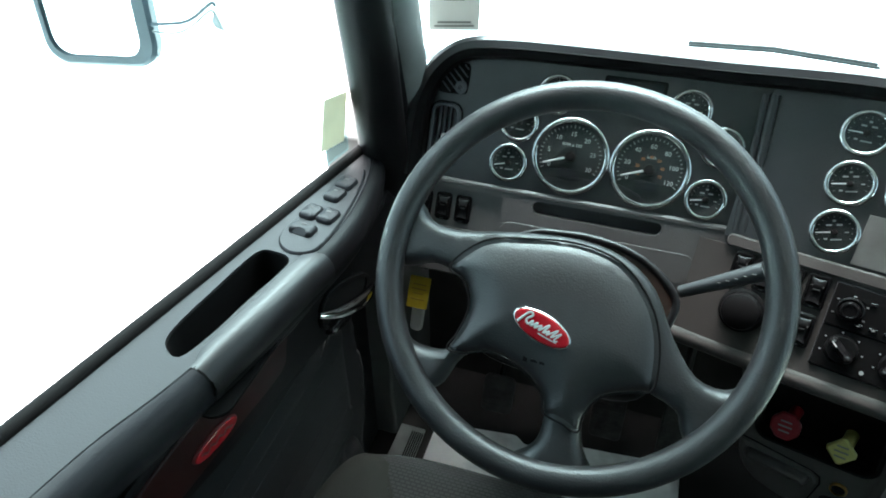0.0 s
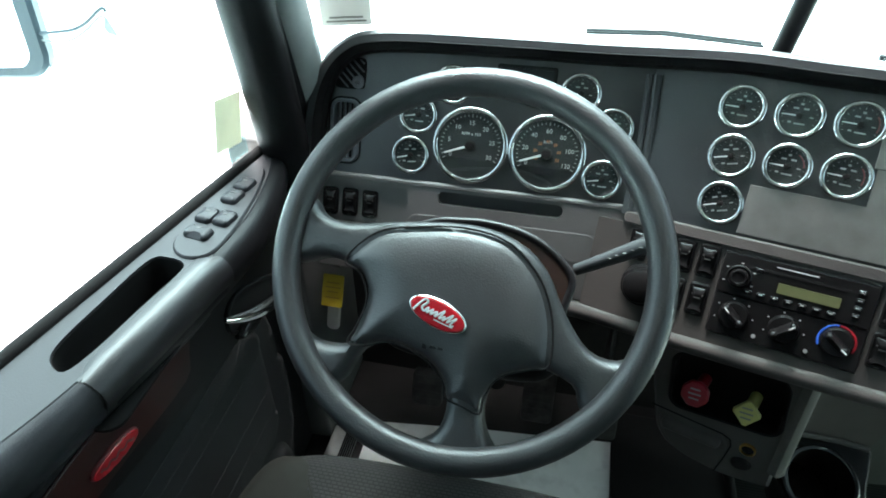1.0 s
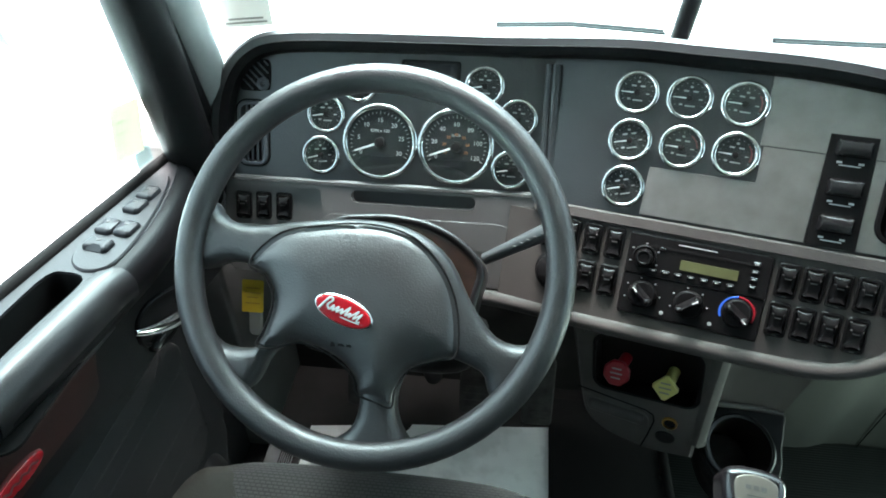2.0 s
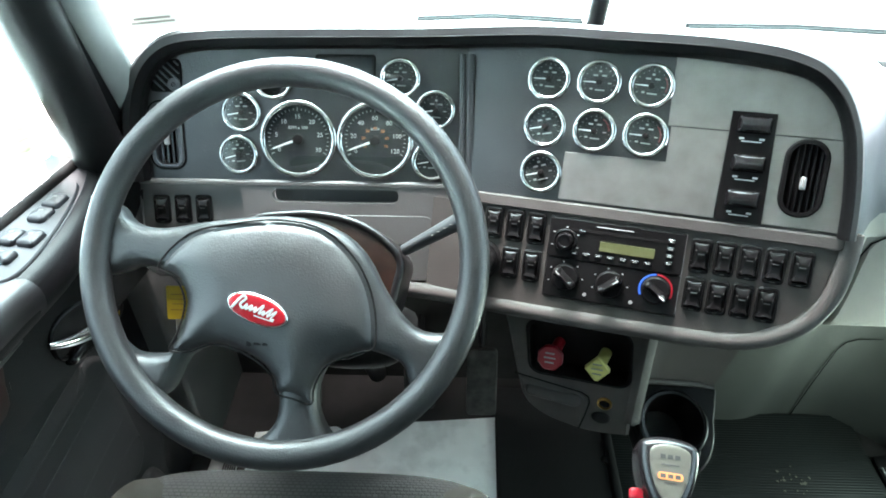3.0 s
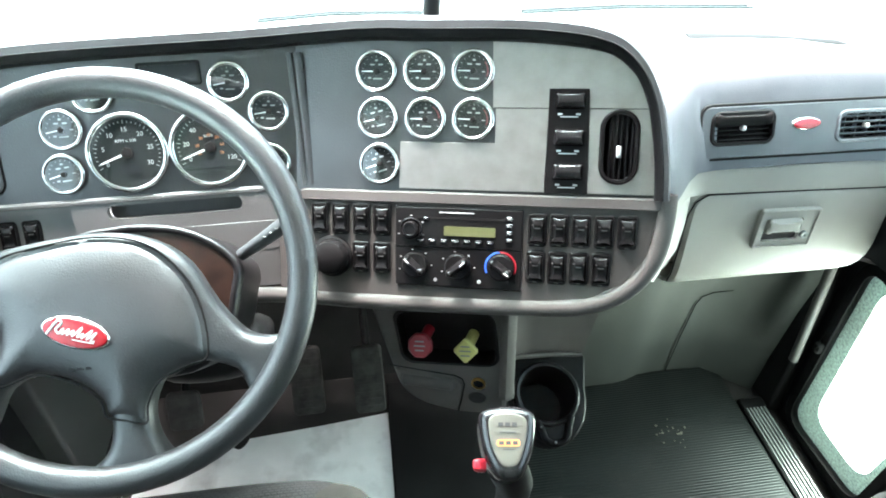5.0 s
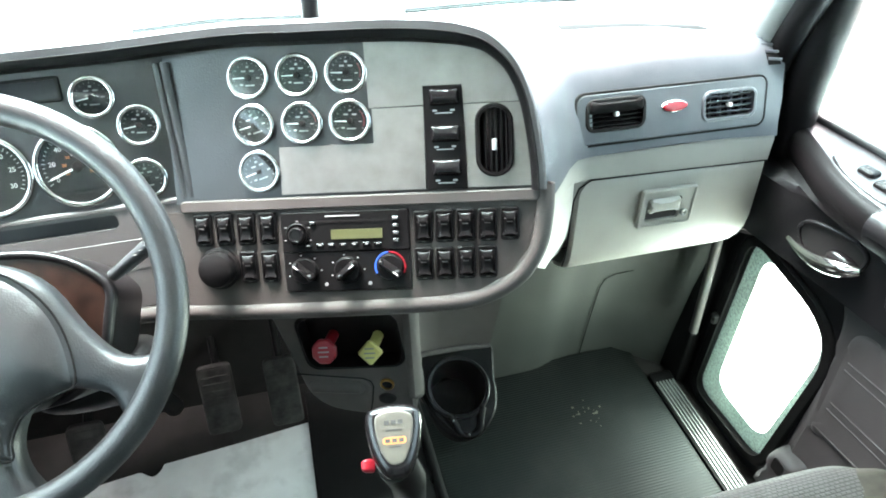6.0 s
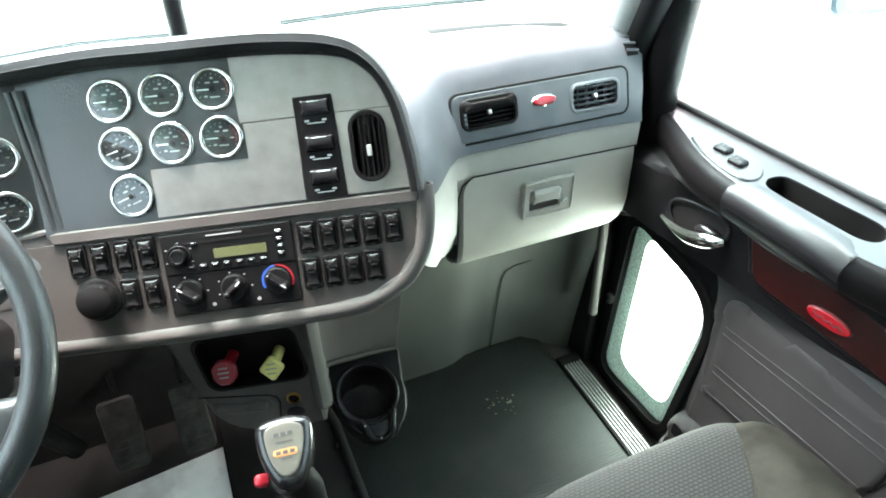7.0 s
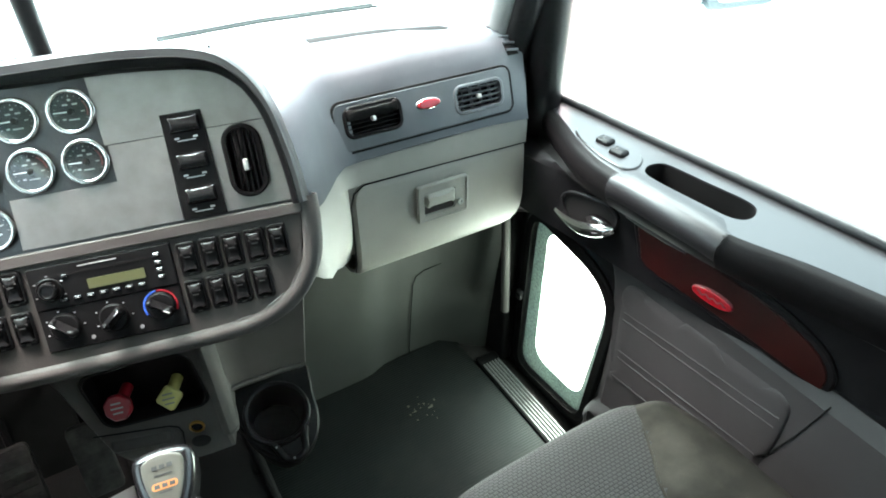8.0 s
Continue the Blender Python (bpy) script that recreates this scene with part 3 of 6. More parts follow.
# passenger side: padded top, vent face, glove box, toe board
def inward(x):
    """How far the passenger face turns towards the cab beside the instrument pod."""
    t = min(1.0, max(0.0, (0.775 - x) / 0.12))
    return 0.10 * t * t * (3 - 2 * t)


xs = [0.655, 0.67, 0.69, 0.71, 0.735, 0.76, 0.79, 0.85, 0.95, 1.05, 1.10, 1.13, 1.150]
top_prof = [(1.20, 0.855), (1.10, 0.875), (1.0, 0.888), (0.94, 0.892), (0.895, 0.8905), (0.872, 0.887), (0.857, 0.880), (0.847, 0.869), (0.838, 0.853), (0.8300, 0.836), (0.815, 0.81), (0.800, 0.772), (0.792, 0.75)]
rows = []
for y, z in top_prof:
    k = min(1.0, max(0.0, (1.05 - y) / 0.22))
    rows.append([(min(x, 1.150 - 0.013 * min(1.0, max(0.0, (0.86 - z) / 0.09))), min(y, 1.185 - 0.281 * abs(x - 0.402)) - inward(x) * k, z - 0.018 * max(0, (x - 1.0)) / 0.2) for x in xs])
bm = skin(rows, thick=-0.006)
gone = [f for f in bm.faces if 0.79 < f.calc_center_median().x < 1.10 and 0.775 < f.calc_center_median().z < 0.834]
bmesh.ops.delete(bm, geom=gone, context="FACES")
part("passenger_cover", bm, M["slate"], dash)
low_prof = [(0.793, 0.748), (0.789, 0.738), (0.7875, 0.708)]
rows = [[(min(x, 1.137), y - inward(x), z - 0.048 * max(0.0, x - 0.78) * (1 if z < 0.72 else 0.3)) for x in xs] for y, z in low_prof]
part("grey_strip", skin(rows, thick=-0.006), M["light"], dash)
rows = [[(x, y - inward(x) + (0.005 if x > 0.763 else 0.0), max(z, 0.64 - 1.0 * (x - 0.655))) for x in [q for q in xs if q < 0.755] + [0.762, 0.766, 0.81]] for y, z in ((0.788, 0.708), (0.782, 0.66), (0.785, 0.60), (0.80, 0.555), (0.86, 0.525))]
part("glove_surround", skin(rows, thick=-0.006), M["light"], dash)
part("backing", box(0.52, 0.20, 0.30, 0.91, 0.94, 0.70), M["void"], dash)
part("top_tray", plate([(-0.28, 0.92), (1.135, 0.92), (1.135, 0.975), (0.402, 1.185), (-0.28, 0.985)], 0.02, 0.853), M["slate"], dash)
# defroster slot and corner outlet
part("defroster_slot", tube([(0.79, 0.962, 0.893), (0.81, 0.960, 0.894), (0.92, 0.940, 0.8945), (1.02, 0.912, 0.892), (1.038, 0.902, 0.889)], lambda t: 0.019 - 0.008 * t, 10, squash=0.30), M["matte"], dash)
slope = [(0.892, 0.8835), (0.877, 0.881), (0.862, 0.8765), (0.850, 0.870), (0.839, 0.861), (0.832, 0.850)]
co = part("corner_outlet", skin([[(1.102 + 0.003 * k, y, z), (1.124 + 0.003 * k, y, z - 0.001)] for k, (y, z) in enumerate(slope)], thick=0.003), M["matte"], dash, "striped black corner outlet")
for k, ((y0, z0), (y1, z1)) in enumerate(zip(slope, slope[1:])):
    part("bar", tube([(1.103 + 0.003 * k, (y0 + y1) / 2 + 0.003, (z0 + z1) / 2 + 0.003), (1.125 + 0.003 * k, (y0 + y1) / 2 - 0.003, (z0 + z1) / 2 + 0.002)], 0.0026, 8), M["slate"], co)

glove = thing("glove_box", label="light grey closed glove box door", category="glove box")
gl_x = [0.7663, 0.775, 0.79, 0.85, 0.95, 1.05, 1.11, 1.13, 1.138]
gprof = [(0.796, 0.7045), (0.7885, 0.704), (0.7860, 0.700), (0.7845, 0.691), (0.7835, 0.682), (0.782, 0.67), (0.779, 0.62), (0.7775, 0.58), (0.778, 0.556), (0.7805, 0.540), (0.786, 0.525), (0.797, 0.511), (0.815, 0.502), (0.87, 0.494)]
def corner(x, z):
    """Rounds the lid's upper inner corner."""
    c = 0.7045 - z
    return x + ((0.030 - math.sqrt(0.030 ** 2 - (0.030 - c) ** 2)) * (0.85 - x) / 0.082 if c < 0.030 and x < 0.85 else 0.0)


def low_corner(x, z):
    """Rounds the lid's lower outer corner."""
    c = z - 0.502
    return x - ((0.075 - math.sqrt(max(0.0, 0.075 ** 2 - (0.075 - c) ** 2))) * (x - 0.95) / 0.188 if c < 0.075 and x > 0.95 else 0.0)


rows = [[(low_corner(corner(x, z), z), y + (0.008 if x < 0.774 or x > 1.134 else 0), z - 0.048 * (x - 0.78) * (1 if z > 0.6 else 0.3)) for x in gl_x] for y, z in gprof]
part("lid", skin(rows, thick=0.006), M["light"], glove)
latch = frame_of((0.943, 0.7700, 0.634), (1, 0, -0.03), (0, 0.06, 1))
part("lid_seam", tube([(0.7655, 0.789, 0.524), (0.766, 0.7835, 0.55), (0.7655, 0.7815, 0.62), (0.766, 0.783, 0.672), (0.7735, 0.784, 0.695), (0.795, 0.787, 0.7055), (0.95, 0.788, 0.6985), (1.138, 0.788, 0.6895)], 0.0014, 6), M["void"], glove)
part("latch_plate", moved(plate(rrect(0.106, 0.076, 0.005), 0.008, 0.0, holes=[rrect(0.098, 0.068, 0.004, 3)[::-1]], bevel=0.0015), latch), M["light"], glove)
part("latch_panel", moved(plate(rrect(0.099, 0.069, 0.004, 3), 0.006, -0.0022, holes=[rrect(0.066, 0.045, 0.005, 3, -0.007, -0.002)[::-1]]), latch), M["light"], glove)
# floor of the latch recess, greyed for the shade below the paddle
part("latch_well", moved(plate(rrect(0.070, 0.049, 0.004, 3, -0.007, -0.002), 0.002, -0.0085), latch), M["grey"], glove)
part("latch_paddle", moved(pillow(rrect(0.062, 0.028, 0.006, 4, -0.007, 0.0060), 0.0075, 0.004, 0.006, 0.0075, z=-0.0035), latch), M["light"], glove)
part("lock", moved(lathe([(0.0068, -0.004), (0.0068, 0.0015), (0.005, 0.0028), (0.0028, 0.0024), (0.0022, 0.0008), (0, 0.0008)], 18), latch @ at(0.0345, -0.0135)), M["sill"], glove)

toe = thing("toe_board", label="light grey moulded toe board below the glove box", category="panel", kind="structure")
tx = [0.60, 0.64, 0.70, 0.78, 0.84, 0.87, 0.89, 0.91, 0.93, 0.96, 1.02, 1.08, 1.13, 1.19]
rows = []
for y, z in ((0.86, 0.50), (0.93, 0.47), (0.96, 0.40), (0.985, 0.25), (1.005, 0.08), (1.015, FLOOR)):
    rows.append([(x, y + 0.028 * min(1.0, max(0.0, (x - 0.86) / 0.08)) - 0.80 * max(0.0, x - 1.075) + 0.05 * max(0, 0.72 - x), z) for x in tx])
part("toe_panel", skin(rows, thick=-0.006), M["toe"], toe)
part("toe_seam", tube([(1.17, 0.966, 0.262), (1.09, 1.008, 0.26), (1.03, 1.008, 0.258), (1.008, 1.010, 0.246), (1.000, 1.013, 0.22), (0.997, 1.026, 0.10), (0.995, 1.040, FLOOR)], 0.0013, 6), M["void"], toe)
for x, z in ((0.735, 0.36), (0.83, 0.37)):
    part("clip", moved(lathe([(0.006, 0), (0.005, 0.003), (0, 0.004)], 12), frame_of((x, 0.972, z), (1, 0, 0), (0, 0.1, 1))), M["grey"], toe)


# ---- gauges ----
def gauge(name, r, m, label, group, needle, big=None):
    g = thing(name, m, label, "gauge", group)
    band = r * (0.066 if big else 0.098)
    part("bezel", lathe([(r, -0.002), (r, 0.0050), *[(r - band + band * math.sin(radians(q)) / 0.72, 0.0060 + 1.4 * band * (math.cos(radians(q)) - 0.7)) for q in range(46, -47, -9)], (r - 2 * band, 0.0022)], 48), M["bezel"], g, "polished chrome ring")
    dial = part("dial", lathe([(r * 0.87, 0.0022), (0, 0.0022)], 40), M["dial"], g)
    ticks = bmesh.new()
    n = 31 if big else 13
    for i in range(n):
        a = radians(208 - 236 * i / (n - 1))
        long = i % (5 if big else 3) == 0
        c = Matrix.Rotation(a, 4, "Z") @ Matrix.Translation((r * (0.77 if big else 0.68), 0, 0.0028))
        box(r * (0.09 if long else 0.05), r * 0.02, 0.0006, bm=ticks)
        bmesh.ops.transform(ticks, matrix=c, verts=ticks.verts[-8:])
    part("tick_marks", ticks, M["print"], dial)
    if big:
        words, unit = big
        for i, word in enumerate(words):
            if word:
                a = radians(208 - 236 * i / (len(words) - 1))
                writing(word, r * 0.165, M["numeral"], dial, at(r * 0.58 * math.cos(a), r * 0.58 * math.sin(a), 0.0028))
        writing(unit, r * 0.115, M["numeral"], dial, at(0, r * 0.30, 0.0028))
        part("display", plate(rrect(r * 0.56, r * 0.24, r * 0.04, 3, 0, -r * 0.42), 0.001, 0.0032), M["dark_lcd"], dial)
    else:
        bars = bmesh.new()
        for x, y, w, h in ((0.0, 0.50, 0.13, 0.09), (-0.20, 0.31, 0.22, 0.075), (0.20, 0.31, 0.22, 0.075), (0.06, -0.34, 0.44, 0.065), (-0.34, -0.30, 0.14, 0.08), (0.47, -0.02, 0.16, 0.05)):
            box(r * w, r * h, 0.0005, x * r, y * r, 0.0027, bm=bars)
        part("print_bars", bars, M["print"], dial)
    a = radians(needle)
    pn = bmesh.new()
    tip = (r * 0.72 * math.cos(a), r * 0.72 * math.sin(a), 0.0046)
    tail = (-r * 0.12 * math.cos(a), -r * 0.12 * math.sin(a), 0.0046)
    tube([tail, (0, 0, 0.0046), tip], lambda t: r * (0.045 - 0.025 * t), 6, bm=pn, squash=0.4)
    part("needle", pn, M["white"], g, "white needle")
    part("needle_cap", lathe([(r * 0.15, 0.003), (r * 0.15, 0.0058), (r * 0.11, 0.0066), (0, 0.0066)], 20), M["matte"], g)
    gl = part("glass", lathe([(r * (0.89 if big else 0.83), 0.0062), (0, 0.0066)], 32), M["lens"], g)
    gl.visible_shadow = False
    return g


LG = "gauges on the driver's dash face"
gauge("tachometer", 0.0575, FL @ at(0.0315, -0.013), "large chrome-ringed tachometer with a white needle", LG, 200, (["0", "5", "10", "15", "20", "25", "30"], "RPM x 100"))
gauge("speedometer", 0.0575, FL @ at(0.147, -0.0135), "large chrome-ringed speedometer with orange inner numbers", LG, 200, (["0", "20", "40", "60", "80", "100", "120"], "km/h"))
small = gauge("gauge", 0.0292, FL @ at(-0.052, 0.0255), "small round chrome-ringed dial gauge on a black panel", LG, 190)
for u, v in ((-0.060, -0.037), (-0.002, 0.0735), (0.185, 0.077), (0.237, 0.032), (0.231, -0.043)):
    copy_thing(small, FL @ at(u, v, 0, random.uniform(-8, 8)))
RG = "gauges on the centre dash face"
small_r = gauge("gauge", 0.0297, FR @ at(-0.144, 0.0725), "small round chrome-ringed dial gauge on a black panel", RG, 180)
for u, v, a in ((-0.075, 0.0725, 0), (-0.006, 0.0725, -2), (-0.142, 0.0075, 14), (-0.073, 0.0072, -1), (-0.005, 0.0072, -2), (-0.140, -0.057, 18)):
    copy_thing(small_r, FR @ at(u, v, 0, a))
for c, a0, a1 in (("gauge.008", -20, 40), ("gauge.010", 5, 60), ("gauge.011", -20, 45)):
    g = bpy.data.objects[c]
    part("red_arc", tube([(0.0297 * 0.66 * math.cos(radians(a0 + (a1 - a0) * j / 8)), 0.0297 * 0.66 * math.sin(radians(a0 + (a1 - a0) * j / 8)), 0.003) for j in range(9)], 0.0009, 6, squash=0.3), M["redprint"], g, "red warning arc")
# orange inner numbers of the speedometer
sp = bpy.data.objects["speedometer"]
for i, word in enumerate(["10", "20", "30", "40", "50", "60", "70"]):
    a = radians(208 - 236 * i / 6)
    writing(word, 0.006, M["orange"], sp, at(0.018 * math.cos(a), 0.018 * math.sin(a), 0.0029))
odo = thing("info_display", FL @ at(0.105, 0.093), "dark rectangular driver information display", "display")
part("frame", plate(rrect(0.088, 0.034, 0.004), 0.006, 0.003, holes=[rrect(0.078, 0.025, 0.002)[::-1]], bevel=0.001), M["black"], odo)
part("screen", plate(rrect(0.08, 0.027, 0.002), 0.002, 0.001), M["dark_lcd"], odo)


# ---- rocker switches ----
def rocker(m, label, group, tall=0.047, wide=0.0265):
    s = thing("rocker_switch", m, label, "switch", group)
    part("housing", plate(rrect(wide, tall, 0.005), 0.008, 0.004, holes=[rrect(wide - 0.005, tall - 0.009, 0.003)[::-1]], bevel=0.0018), M["black"], s)
    h, w = (tall - 0.010) / 2, wide - 0.0055
    brow = lambda x, y: 0.0036 * math.exp(-(((y - 0.40 * h) / (0.34 * h)) ** 2)) * (1 - 0.5 * (2 * x / w) ** 2) + 0.0016 * math.exp(-(((y + 0.85 * h) / (0.22 * h)) ** 2))  # noqa: E731
    rk = part("rocker", pillow(rrect(w, 2 * h, 0.0035, 3), 0.0045, 0.0025, 0.0028, 0.001, bulge=brow, z=0.001), M["satin"], s)
    part("marking", box(wide * 0.30, 0.0016, 0.0004, 0, h * 0.16, 0.0079), M["worn_print"], rk)
    # two pale dots paint the glints at the rocker's upper corners
    for x in (-0.32 * w, 0.32 * w):
        part("icon", box(0.0024, 0.0014, 0.0004, x, h * 0.42, 0.0086), M["worn_print"], rk)
    part("legend", box(wide * 0.22, 0.0012, 0.0004, 0, -tall / 2 + 0.0024, 0.0042), M["worn_print"], rk)
    return s


SW = "rocker switches on the dash"
r0 = rocker(FL @ at(-0.1865, -0.1235, -0.0025), "black rocker switch in the grey dash trim", SW, 0.044, 0.0255)
for u in (-0.1538, -0.1210):
    copy_thing(r0, FL @ at(u, -0.1225, -0.0025))
r1 = rocker(FR @ at(-0.232, -0.138, 0.002), "black rocker switch in the grey dash trim", SW)
for u, v in ((-0.200, -0.138), (-0.168, -0.138), (-0.136, -0.138), (-0.169, -0.194), (-0.137, -0.194), (0.089, -0.1435), (0.119, -0.143), (0.149, -0.143), (0.180, -0.143), (0.211, -0.1425), (0.088, -0.1965), (0.118, -0.1965), (0.148, -0.196), (0.178, -0.196)):
    copy_thing(r1, FR @ at(u, v, 0.002))
knob = thing("rotary_control", FR @ at(-0.2135, -0.195, 0.002), "large round black knob on the dash", "knob")
part("ring", lathe([(0.031, 0), (0.031, 0.004), (0.027, 0.006)], 32), M["black"], knob)
part("cap", lathe([(0.026, 0.004), (0.0265, 0.014), (0.024, 0.021), (0.018, 0.024), (0, 0.025)], 32), M["black"], knob)

# heated-seat style rocker block on the metal plate
blk = thing("switch_block", FR @ at(0.1255, -0.0215, 0.003), "black panel with three glossy rocker switches", "switch panel")
part("panel", plate([(-0.0275, -0.0705), (0.029, -0.0705), (0.0255, 0.0705), (-0.0275, 0.0705)], 0.004, 0.003, bevel=0.0008), M["black"], blk)
for v in (0.055, 0.006, -0.040):
    b = part("rocker", pillow(rrect(0.041, 0.0225, 0.003, 4, 0.001, v), 0.0035, 0.0022, 0.0025, 0.001, z=0.003, bulge=lambda x, y, v=v: 0.0005 + 0.0030 * (1 - ((y - v) / 0.0113) ** 2) * (1 - 0.3 * (x / 0.0205) ** 2)), M["gloss"], blk)
    mk = bmesh.new()
    for x, w in ((-0.012, 0.006), (0.012, 0.006)):
        box(w, 0.0024, 0.0005, x, v - 0.0180, 0.0034, bm=mk)
    box(0.024, 0.0013, 0.0005, 0, v - 0.0215, 0.0034, bm=mk)
    part("marking", mk, M["numeral"], b)


# ---- air vents ----
def vent(m, w, h, r, label, slats, upright=False, body="black", deep=0.022, fins=0, lean=28, thin=0.0022):
    v = thing("air_vent", m, label, "air vent")
    part("frame", plate(rrect(w, h, r, 8), 0.02, 0.005, holes=[rrect(w - 0.012, h - 0.012, max(0.002, r - 0.006), 8)[::-1]], bevel=0.002), M[body], v)
    part("well", plate(rrect(w - 0.008, h - 0.008, max(0.002, r - 0.004), 8), 0.002, -deep), M["void"], v)
    span, across = (w, h) if upright else (h, w)
    for k in range(slats):
        c = -span / 2 + 0.008 + (span - 0.016) * (k + 0.5) / slats
        inset = 0.0
        e = abs(c) - (span / 2 - r)
        if e > 0:
            inset = r - math.sqrt(max(0, r * r - e * e))
        ln = across - 0.012 - 2 * inset
        s = box(ln, thin, 0.014, 0, 0, 0, r=0.0007)
        bmesh.ops.rotate(s, matrix=Matrix.Rotation(radians(lean), 3, "X"), verts=s.verts)
        if upright:
            bmesh.ops.rotate(s, matrix=Matrix.Rotation(radians(90), 3, "Z"), verts=s.verts)
        part("slat", moved(s, Matrix.Translation((c, 0, -0.006) if upright else (0, c, -0.006))), M[body], v)
    for k in range(fins):
        part("fin", box(0.0022, h - 0.014, 0.008, -w / 2 + 0.012 + (w - 0.024) * (k + 0.5) / fins, 0, -0.010, r=0.0008), M[body], v)
    part("thumb_tab", box(0.007, 0.016 if upright else 0.008, 0.010, 0, -0.006 if upright else 0, 0.002, r=0.002), M["silver"], v, "silver thumb tab")
    return v


vent(FR @ at(0.193, -0.0275, 0.003), 0.052, 0.099, 0.025, "tall oval black air vent in a metal plate", 5, True)
vent(FL @ at(-0.168, -0.010, 0.0), 0.048, 0.098, 0.016, "tall grey-framed air vent beside the gauges", 4, True, body="slate", thin=0.0028)
part("vent_groove", moved(plate(rrect(0.054, 0.104, 0.019, 8, -0.168, -0.010), 0.004, 0.0012, holes=[rrect(0.046, 0.096, 0.015, 8, -0.168, -0.010)[::-1]]), FL), M["matte"], dash)
pf = thing("vent_panel", FP, "slate vent panel with a rounded raised edge", "panel")
part("edge", plate(rrect(0.3485, 0.0855, 0.018, 6, -0.016, -0.004), 0.010, -0.0068, holes=[rrect(0.342, 0.079, 0.015, 6, -0.016, -0.004)[::-1]]), M["matte"], pf)
vl, vr = (-0.120, 0.002), (0.086, -0.004)
part("panel", plate(rrect(0.342, 0.079, 0.015, 6, -0.016, -0.004), 0.012, -0.0060, holes=[rrect(0.100, 0.047, 0.013, 6, *vl)[::-1], rrect(0.098, 0.046, 0.013, 6, *vr)[::-1]], bevel=0.0015), M["slate"], pf)
vent(FP @ at(-0.120, 0.002, -0.0085), 0.106, 0.053, 0.016, "black air vent with its upper flap closed", 5, deep=0.015)
part("flap", moved(pillow(rrect(0.096, 0.022, 0.007, 4, 0, 0.0135), 0.006, 0.006, 0.006, 0.004, z=0.001), Matrix.Identity(4)), M["matte"], bpy.data.objects["air_vent.002"], "closed glossy upper flap")
vent(FP @ at(0.086, -0.004, -0.0085), 0.104, 0.052, 0.016, "slate air vent with light grey slats", 4, body="slate", deep=0.030, fins=4, lean=-22, thin=0.0018)
bd = thing("dash_badge", FP @ at(-0.017, 0.004, -0.0062), "small red and silver oval badge", "badge")
part("rim", pillow(oval(0.050, 0.021), 0.004, 0.004, 0.005, 0.002), M["chrome"], bd)
part("enamel", pillow(oval(0.044, 0.016), 0.002, 0.002, 0.004, 0.001, z=0.0038), M["badge"], bd)
# fan-shaped outlet in the upper corner
fan = thing("corner_vent", FL @ at(-0.160, 0.077, 0.001), "small fan-shaped black air outlet with slanted bars", "air vent")
fo = [(-0.025, -0.018), (-0.018, -0.023), (0.014, -0.022), (0.020, -0.015), (0.021, 0.018), (0.012, 0.024), (-0.005, 0.018), (-0.020, 0.0)]
fo = [tuple(p) for p in curve_through(fo, 3, True)]
part("frame", plate(fo, 0.006, 0.003, holes=[offset_loop(fo, 0.0018)[::-1]], bevel=0.0005), M["matte"], fan)
part("well", plate(offset_loop(fo, 0.001), 0.002, 0.0008), M["matte"], fan)
fin_ = offset_loop(fo, 0.002)
for k in range(6):
    run = [(0.050 * j / 60 - 0.027, -0.026 + 0.0118 * k - 0.95 * (0.050 * j / 60 - 0.027)) for j in range(61)]
    run = [p for p in run if inside(p, fin_)]
    if len(run) < 3:
        continue
    (xa, ya), (xb, yb) = run[0], run[-1]
    s = box(math.hypot(xb - xa, yb - ya), 0.0021, 0.003, 0, 0, 0.0015, r=0.0006)
    part("bar", moved(s, at((xa + xb) / 2, (ya + yb) / 2, 0.0012, math.degrees(math.atan2(yb - ya, xb - xa)))), M["slate"], fan)
part("hub", moved(lathe([(0.0098, 0.001), (0.0098, 0.0038), (0.0085, 0.0046), (0.0042, 0.0046), (0.0036, 0.0012), (0, 0.0012)], 24), at(0.0105, -0.0125)), M["slate"], fan)

# ---- radio and heater panel ----
radio = thing("car_radio", FR @ at(-0.0235, -0.1455, 0.002), "black car radio with a green display", "radio")
part("face", plate(rrect(0.184, 0.057, 0.002), 0.02, 0.004, bevel=0.001), M["black"], radio)
part("display", plate(rrect(0.074, 0.0135, 0.001, 2, 0.017, -0.0045), 0.002, 0.0052), M["lcd"], radio, "unlit green display")
part("disc_slot", plate(rrect(0.128, 0.0035, 0.0015, 2, 0.004, 0.014), 0.001, 0.0046), M["void"], radio)
part("logo_bar", box(0.050, 0.0014, 0.0006, -0.002, 0.0220, 0.0043), M["numeral"], radio)
part("knob_ring", moved(lathe([(0.0165, 0.003), (0.0165, 0.0062), (0.0150, 0.0072), (0.0128, 0.0060), (0.0125, 0.004)], 28), at(-0.0685, -0.003)), M["satin"], radio)
part("volume_knob", moved(lathe([(0.0118, 0.003), (0.0116, 0.012), (0.0102, 0.0140), (0.0085, 0.0142), (0.0078, 0.0132), (0, 0.0132)], 28), at(-0.0685, -0.003)), M["satin"], radio)
for k in range(5):
    t = radians(205 - 58 * k)
    part("mark", box(0.0032, 0.0016, 0.0004, -0.0685 + 0.0200 * math.cos(t), -0.003 + 0.0190 * math.sin(t), 0.0043), M["print"], radio)
